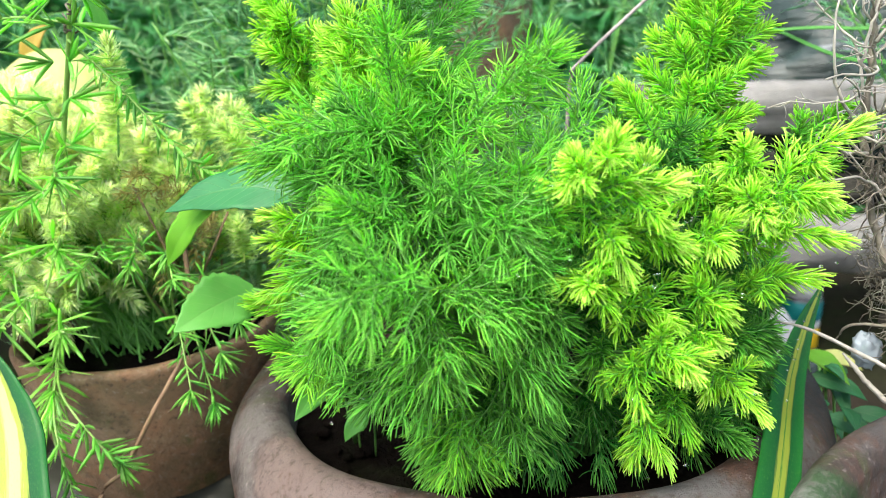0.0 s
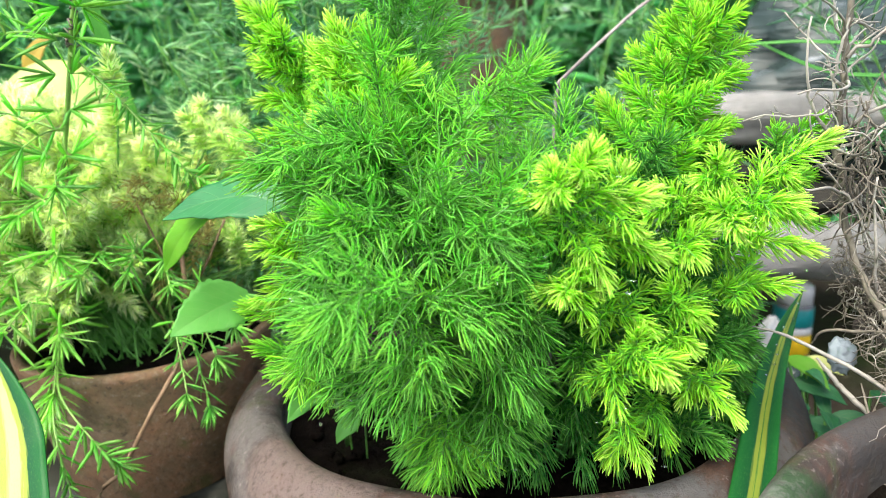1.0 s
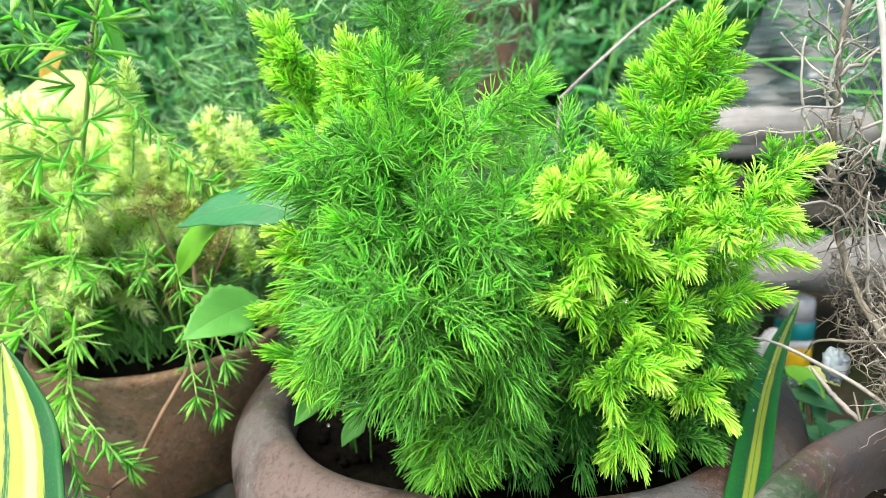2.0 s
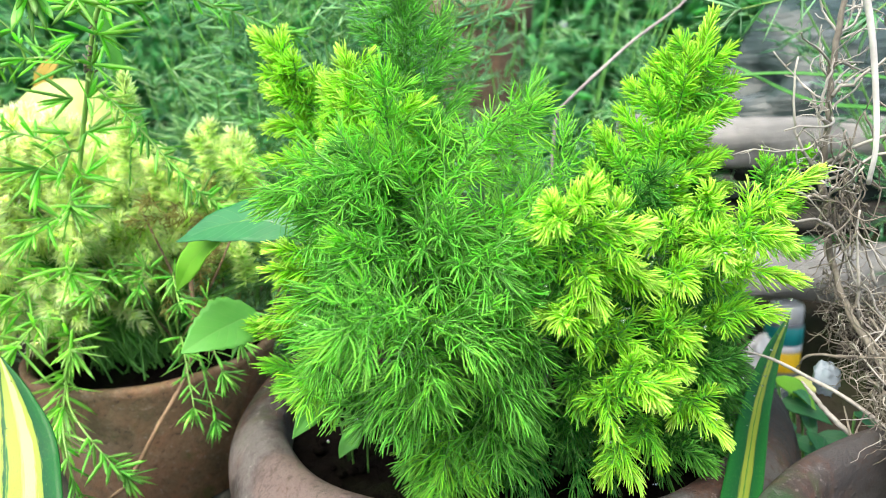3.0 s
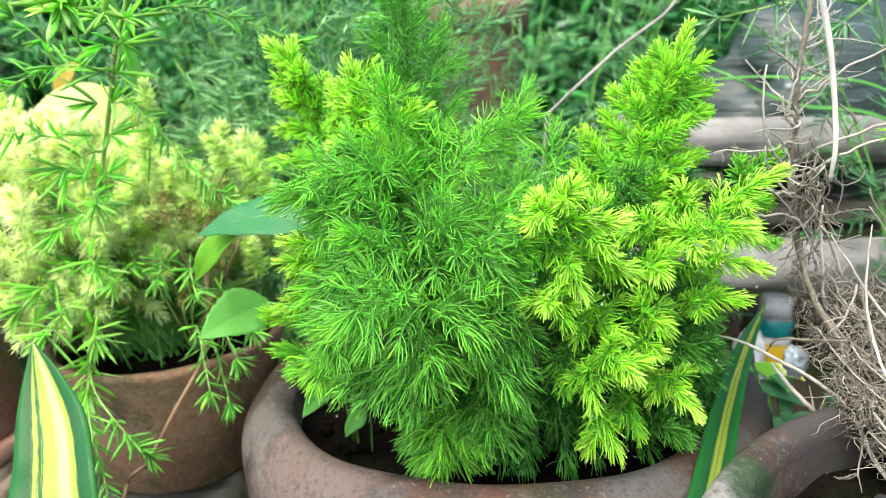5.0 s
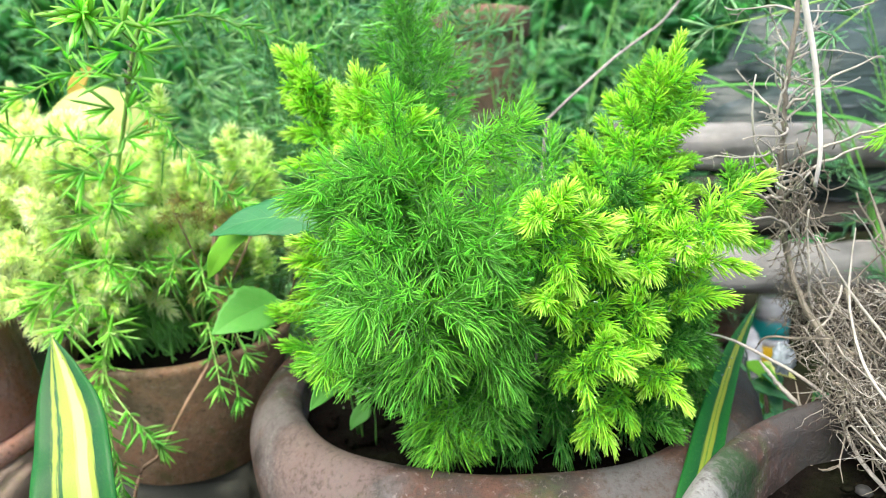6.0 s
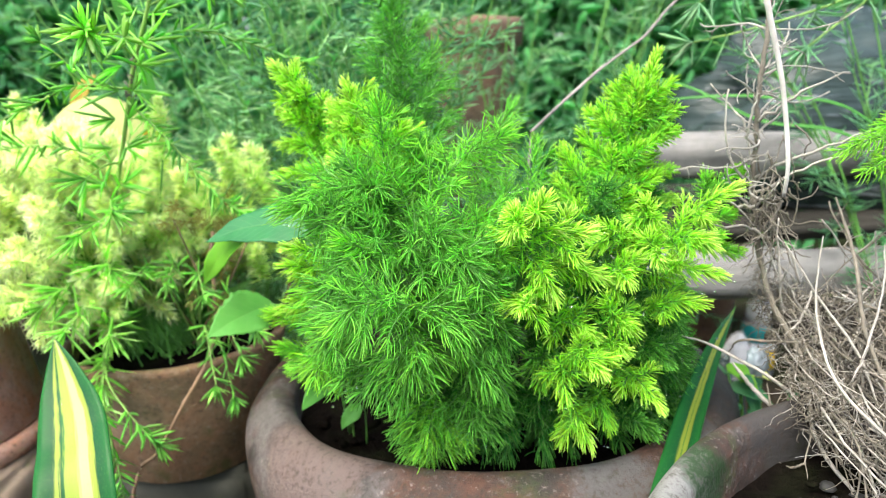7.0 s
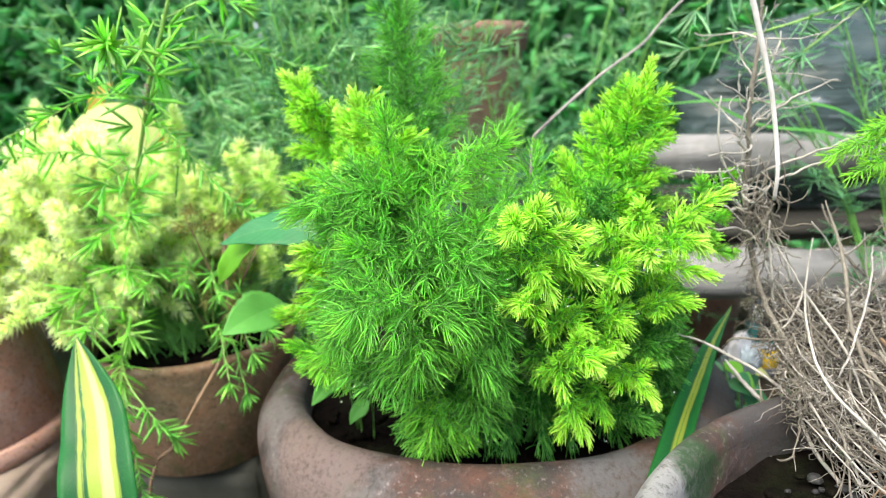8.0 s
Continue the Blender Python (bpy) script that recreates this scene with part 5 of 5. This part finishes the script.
            e = slope(u + rng.normal(0.10, 0.22), v + rng.uniform(0.3, 0.6), rng.uniform(-0.010, 0.004))
            link("stalk", forked(a, e - a, np.linalg.norm(e - a) * rng.uniform(0.7, 1.1), rng.uniform(r0, r1), int(rng.integers(2, 6)), 0.12), m, ob)
    # sparse pale twigs that cross the gap above the mat
    for _ in range(34):
        a = slope(rng.uniform(0.02, 1.0), rng.uniform(0.15, 0.45), rng.uniform(-0.012, 0.012))
        way = (rng.normal(-0.1, 0.7), rng.normal(-0.1, 0.25), rng.uniform(0.35, 1))
        link("stalk", forked(a, way, rng.uniform(0.03, 0.07), rng.uniform(0.00035, 0.0007), int(rng.integers(2, 6))), TWIG_PALE if rng.random() < 0.7 else DRY, ob)
    # long stalks that run down to the soil
    for i in range(15):
        x = rng.uniform(0.155, 0.245)
        a = np.array([x, rng.uniform(-0.150, -0.125), rng.uniform(0.235, 0.275)])
        e = np.array([x + rng.normal(0.008, 0.014), rng.uniform(-0.215, -0.185), 0.205])
        link("stalk", forked(a, e - a, np.linalg.norm(e - a), rng.uniform(0.0004, 0.0009), int(rng.integers(0, 3)), 0.06), (DRY, TWIG_PALE, BROWN_DRY)[i % 3], ob)
    acc = Acc()
    for _ in range(900):
        blob(acc, slope(rng.uniform(0.10, 1.0), rng.uniform(0.42, 1.0), rng.uniform(0.010, 0.024)) + rng.normal(0, 0.003, 3), rng.uniform(0.0015, 0.0048), 0.9)
    link("root_ball", acc, DRY_SOIL, ob, "dry soil caught in the roots")["kind"] = "stuff"
    # knot of fine roots round the trunk
    acc = Acc()
    for _ in range(75):
        p = np.array([0.135, -0.088, 0.318]) + rng.normal(0, 1, 3) * (0.0040, 0.004, 0.013)
        w = wander(p, rng.normal(0, 0.45, 3) + (0.1, 0, -1.2), rng.uniform(0.010, 0.032), 9, 0.30, (0, 0, -0.05))
        acc.tube(w, np.linspace(0.0005, 0.00025, len(w)), 4)
    link("root_knot", acc, DRY, ob)["kind"] = "stuff"


dried_plant()


def long_leaved():
    ob = thing("long_leaved_asparagus", "arching asparagus twigs with long yellowish-green leaves above the rails", "asparagus plant")
    for p, age, sz in (([(0.33, 0.06, 0.50), (0.27, 0.02, 0.455), (0.216, 0.0, 0.425), (0.165, 0.0, 0.410), (0.125, 0.005, 0.402)], 0.55, 0.026), ([(0.33, 0.06, 0.50), (0.28, 0.03, 0.47), (0.24, 0.01, 0.43), (0.194, 0.0, 0.397)], 0.45, 0.024),
                       ([(0.33, 0.06, 0.50), (0.25, 0.04, 0.48), (0.18, 0.02, 0.455), (0.128, 0.005, 0.425)], 0.5, 0.026)):
        flat_branch(ob, p, age, sz, 0.014, 0.0010, 0.35, BACK, radius=0.0011)
    acc = Acc()
    acc.tube(curve([(0.36, 0.08, 0.0), (0.35, 0.075, 0.30), (0.33, 0.06, 0.50)], 16), 0.0018, 7)
    link("stem", acc, STEM, ob)


long_leaved()


def edge_fern():
    ob = thing("small_fern", "fine green needle sprays showing beside the dead plant", "fern")
    for a, b in (((0.222, -0.112, 0.350), (0.152, -0.112, 0.346)), ((0.222, -0.112, 0.345), (0.162, -0.115, 0.336)), ((0.222, -0.112, 0.356), (0.170, -0.112, 0.357)), ((0.224, -0.112, 0.335), (0.186, -0.118, 0.312))):
        feather(a, b, 0.62, 0.009, 9, 0.014, 2.2, 0.1, 0.75, 0.00026, False, None, ob, 0.3)
    acc = Acc()
    acc.tube(curve([(0.225, -0.20, 0.150), (0.228, -0.15, 0.26), (0.216, -0.115, 0.345)], 16), 0.0010, 6)
    link("stem", acc, STEM, ob)


edge_fern()


# ---- litter behind the bowls ----
def bottle():
    """A small discarded bottle standing on the soil under the rails."""
    ob = thing("bottle", "small bottle with white cap, teal band and yellow label", "bottle", "")
    for name, m, prof in (("body", BOTTLE_GREY, [(0.017, 0.0), (0.0195, 0.002), (0.0200, 0.006), (0.0200, 0.064), (0.0170, 0.0675)]),
                          ("label", YELLOW, [(0.0200, 0.012), (0.0204, 0.0125), (0.0204, 0.0345), (0.0200, 0.035)]), ("stripe", CAP_WHITE, [(0.0200, 0.0355), (0.0204, 0.036), (0.0204, 0.0425), (0.0200, 0.043)]),
                          ("band", TEAL, [(0.0200, 0.0435), (0.0204, 0.044), (0.0204, 0.0635), (0.0198, 0.064)]),
                          ("cap", CAP_WHITE, [(0.0160, 0.0672), (0.0178, 0.068), (0.0178, 0.083), (0.0165, 0.0875), (0.012, 0.0893), (0.001, 0.0897)])):
        acc = Acc()
        lathe(acc, prof, 0, 0, 48, 0.0003, 0)
        link(name, acc, m, ob)
    ob.matrix_basis = pose(0.374, 0.400, 0.0, 0, 3, 0) @ Matrix.Scale(1.09, 4)


bottle()


def ground_weed():
    ob = thing("weed", "small dark green weed between the clay bowls", "weed")
    for i in range(26):
        x, y, z = 0.138 + 0.046 * rng.random(), -0.080 + 0.085 * rng.random(), 0.135 + 0.070 * rng.random()
        dx, dy = rng.normal(0, 0.6), -0.8
        p = np.array([x, y, z])
        d = unit(np.array([dx, dy, rng.uniform(-0.5, 0.2)]))
        stem = Acc()
        stem.tube(curve([(0.171, -0.035, 0.0), (0.171 * 0.5 + x * 0.5, -0.02 + y * 0.5, 0.09), p], 10), 0.0008, 5)
        link("stem", stem, STEM, ob)
        k = rng.uniform(0.7, 1.1)
        blade("leaf", [p, p + d * 0.007 * k + (0, 0, 0.001), p + d * 0.014 * k, p + d * 0.021 * k - (0, 0, 0.003)], [0.0085 * k * q for q in LEAF], (-dx * 0.2, -0.5, 0.85), YELLOW_LEAF if i == 4 else BROAD, ob, 0.15, 0.0004, 9, "small yellowed leaf" if i == 4 else "")


    for x, y, z, tilt, w, m in ((0.150, -0.020, 0.186, 0.9, 0.012, BROAD), (0.152, -0.010, 0.196, 0.3, 0.011, BRIGHT_LEAF), (0.146, -0.045, 0.176, 0.6, 0.012, BROAD), (0.158, -0.045, 0.178, 1.0, 0.010, BROAD)):
        p, d = np.array([x, y, z]), unit(np.array([tilt, -0.7, -0.15]))
        stem = Acc()
        stem.tube(curve([(0.171, -0.035, 0.0), (0.168, -0.02, 0.10), p], 10), 0.0008, 5)
        link("stem", stem, STEM, ob)
        blade("leaf", [p, p + d * 0.009 + (0, 0, 0.001), p + d * 0.018, p + d * 0.027 - (0, 0, 0.004)], [w * q for q in LEAF], (-0.1, -0.6, 0.8), m, ob, 0.15, 0.0004, 9)


ground_weed()


def crumple(name, c, size, material, label, category, seed):
    """A crumpled piece of plastic film."""
    acc = Acc()
    n = 26
    rows = []
    for i in range(n):
        v = i / (n - 1) * math.pi
        a = np.arange(36) * 2 * math.pi / 36
        r = []
        for x in a:
            q = Vector((math.sin(v) * math.cos(x), math.sin(v) * math.sin(x), math.cos(v)))
            g = Vector((q.x * 1.6, q.y * 3, q.z * 6 + q.x * 1.5))
            k = 1 + 0.30 * noise.noise(q * 1.9 + Vector((seed, 0, 0))) + 0.26 * abs(noise.noise(g + Vector((0, seed, 0)))) - 0.14 * abs(noise.noise(g * 2.3))
            r.append([c[j] + q[j] * size[j] * k for j in range(3)])
        rows.append(r)
    acc.grid(np.array(rows), close=True)
    return tagged(link(name, acc, material), label, category)


crumple("plastic_sheet", (0.46, 0.385, 0.330), (0.20, 0.07, 0.110), FILM, "crumpled grey plastic sheet lying on a bench", "plastic sheet", 2.0)
crumple("plastic_scrap", (0.133, -0.088, 0.232), (0.0055, 0.005, 0.0075), BLUE_PALE, "crumpled pale blue plastic scrap caught in dead roots", "litter", 5.0)
crumple("plastic_scrap", (0.331, 0.365, 0.030), (0.019, 0.012, 0.036), CAP_WHITE, "crumpled white plastic scrap beside a bottle", "litter", 3.0)
crumple("plastic_scrap", (0.176, 0.040, 0.085), (0.018, 0.014, 0.088), FILM, "torn grey plastic wrapper", "litter", 9.0)


# ---- foliage behind ----
def back_asparagus(name, root, spread, count, top, label, low=0.03, bare=None):
    """A loose asparagus bush of arching twigs, each with flat leaves set in rows; bare: a spot (x, z, reach) that the twigs leave open."""
    ob = thing(name, label, "asparagus plant", "asparagus bushes")
    root = np.array(root)
    for i in range(count):
        tip = root + np.array([rng.uniform(-spread[0], spread[0]), rng.uniform(-spread[1], spread[1] * 0.4), rng.uniform(low, top)])
        if bare and math.hypot(tip[0] - bare[0], (tip[2] - bare[1]) * 0.8) < bare[2]:
            continue
        mid = root * 0.5 + tip * 0.5 + np.array([0, 0, 0.05])
        path = curve([root + rng.normal(0, 0.01, 3) * (1, 1, 0), mid, tip], 20)
        acc, stem = Acc(), Acc()
        stem.tube(path, np.linspace(0.0012, 0.0006, 20), 5)
        age = rng.uniform(0.05, 0.85)
        for s in np.linspace(0.35, 0.97, 7):
            p, t = at(path, np.array([s]))
            e = p[0] + rng.normal(0, 1, 3) * (0.028, 0.022, 0.018) + t[0] * 0.02
            q = curve([p[0], (p[0] + e) / 2 + (0, 0, 0.003), e], 8)
            stem.tube(q, 0.0005, 4)
            n = 18
            base, d = at(q, np.repeat((np.arange(n // 2) + 0.6) / (n / 2), 2))
            u, w = sides_of(d)
            side = u * np.tile((-1.0, 1.0), n // 2)[:, None] + w * rng.normal(0, 0.45, (n, 1))
            acc.needles(base, d * 0.55 + side + rng.normal(0, 0.18, (n, 3)), 0.021 * rng.uniform(0.6, 1.15, n), 0.0008, np.clip(age + rng.normal(0, 0.15, n), 0, 1), rng.normal(0, 0.08, (n, 3)) + d * 0.12, 0.35, 0.2, True)
        b = link("branch", acc, BACK, ob)
        b["kind"] = "stuff"
        link("twig", stem, STEM, b)


POT_GAP = (0.020, 0.400, 0.062)
back_asparagus("asparagus_bush", (-0.09, 0.14, 0.0), (0.13, 0.08), 70, 0.52, "loose dark green asparagus bush behind the clay bowl", bare=(0.012, 0.385, 0.05))
back_asparagus("asparagus_bush", (0.06, 0.27, 0.0), (0.15, 0.06), 50, 0.52, "loose dark green asparagus bush in front of a clay pot", bare=POT_GAP)
back_asparagus("asparagus_bush", (0.015, 0.285, 0.0), (0.085, 0.03), 7, 0.50, "loose asparagus twigs in front of a clay pot", 0.36)
back_asparagus("asparagus_bush", (-0.24, 0.26, 0.0), (0.16, 0.06), 60, 0.54, "loose dark green asparagus bush beyond the pale fern")
back_asparagus("asparagus_bush", (0.42, 0.155, 0.0), (0.26, 0.03), 15, 0.54, "thin asparagus bush beside the timber rails", 0.37)


def hedge():
    """The mass of garden leaves beyond."""
    acc = Acc()
    for y0, n, z1, size in ((0.85, 6000, 0.9, 0.055), (1.2, 6000, 1.6, 0.12), (1.7, 3600, 2.2, 0.26), (2.4, 3000, 2.9, 0.42)):
        base = np.stack([rng.uniform(-1.2, 1.3, n) * (y0 + 0.5), y0 + rng.uniform(-0.08, 0.25, n), rng.uniform(0.0, z1, n)], 1)
        d = rng.normal(0, 1, (n, 3)) * (1, 0.7, 0.8)
        acc.needles(base, d, size * rng.uniform(0.6, 1.2, n), size * 0.16, rng.random(n), rng.normal(0, 0.1, (n, 3)), 0.2, 0.2, True)
    # Blue and lightness added to the leaf greens as painted haze.
    m = needle_material("hedge_leaf", (0.055, 0.26, 0.10), (0.10, 0.37, 0.14), (0.16, 0.49, 0.18), (0.20, 0.52, 0.20), 0.58)
    tagged(link("hedge", acc, m), "dense dark green garden foliage far behind", "hedge", kind="stuff")


hedge()
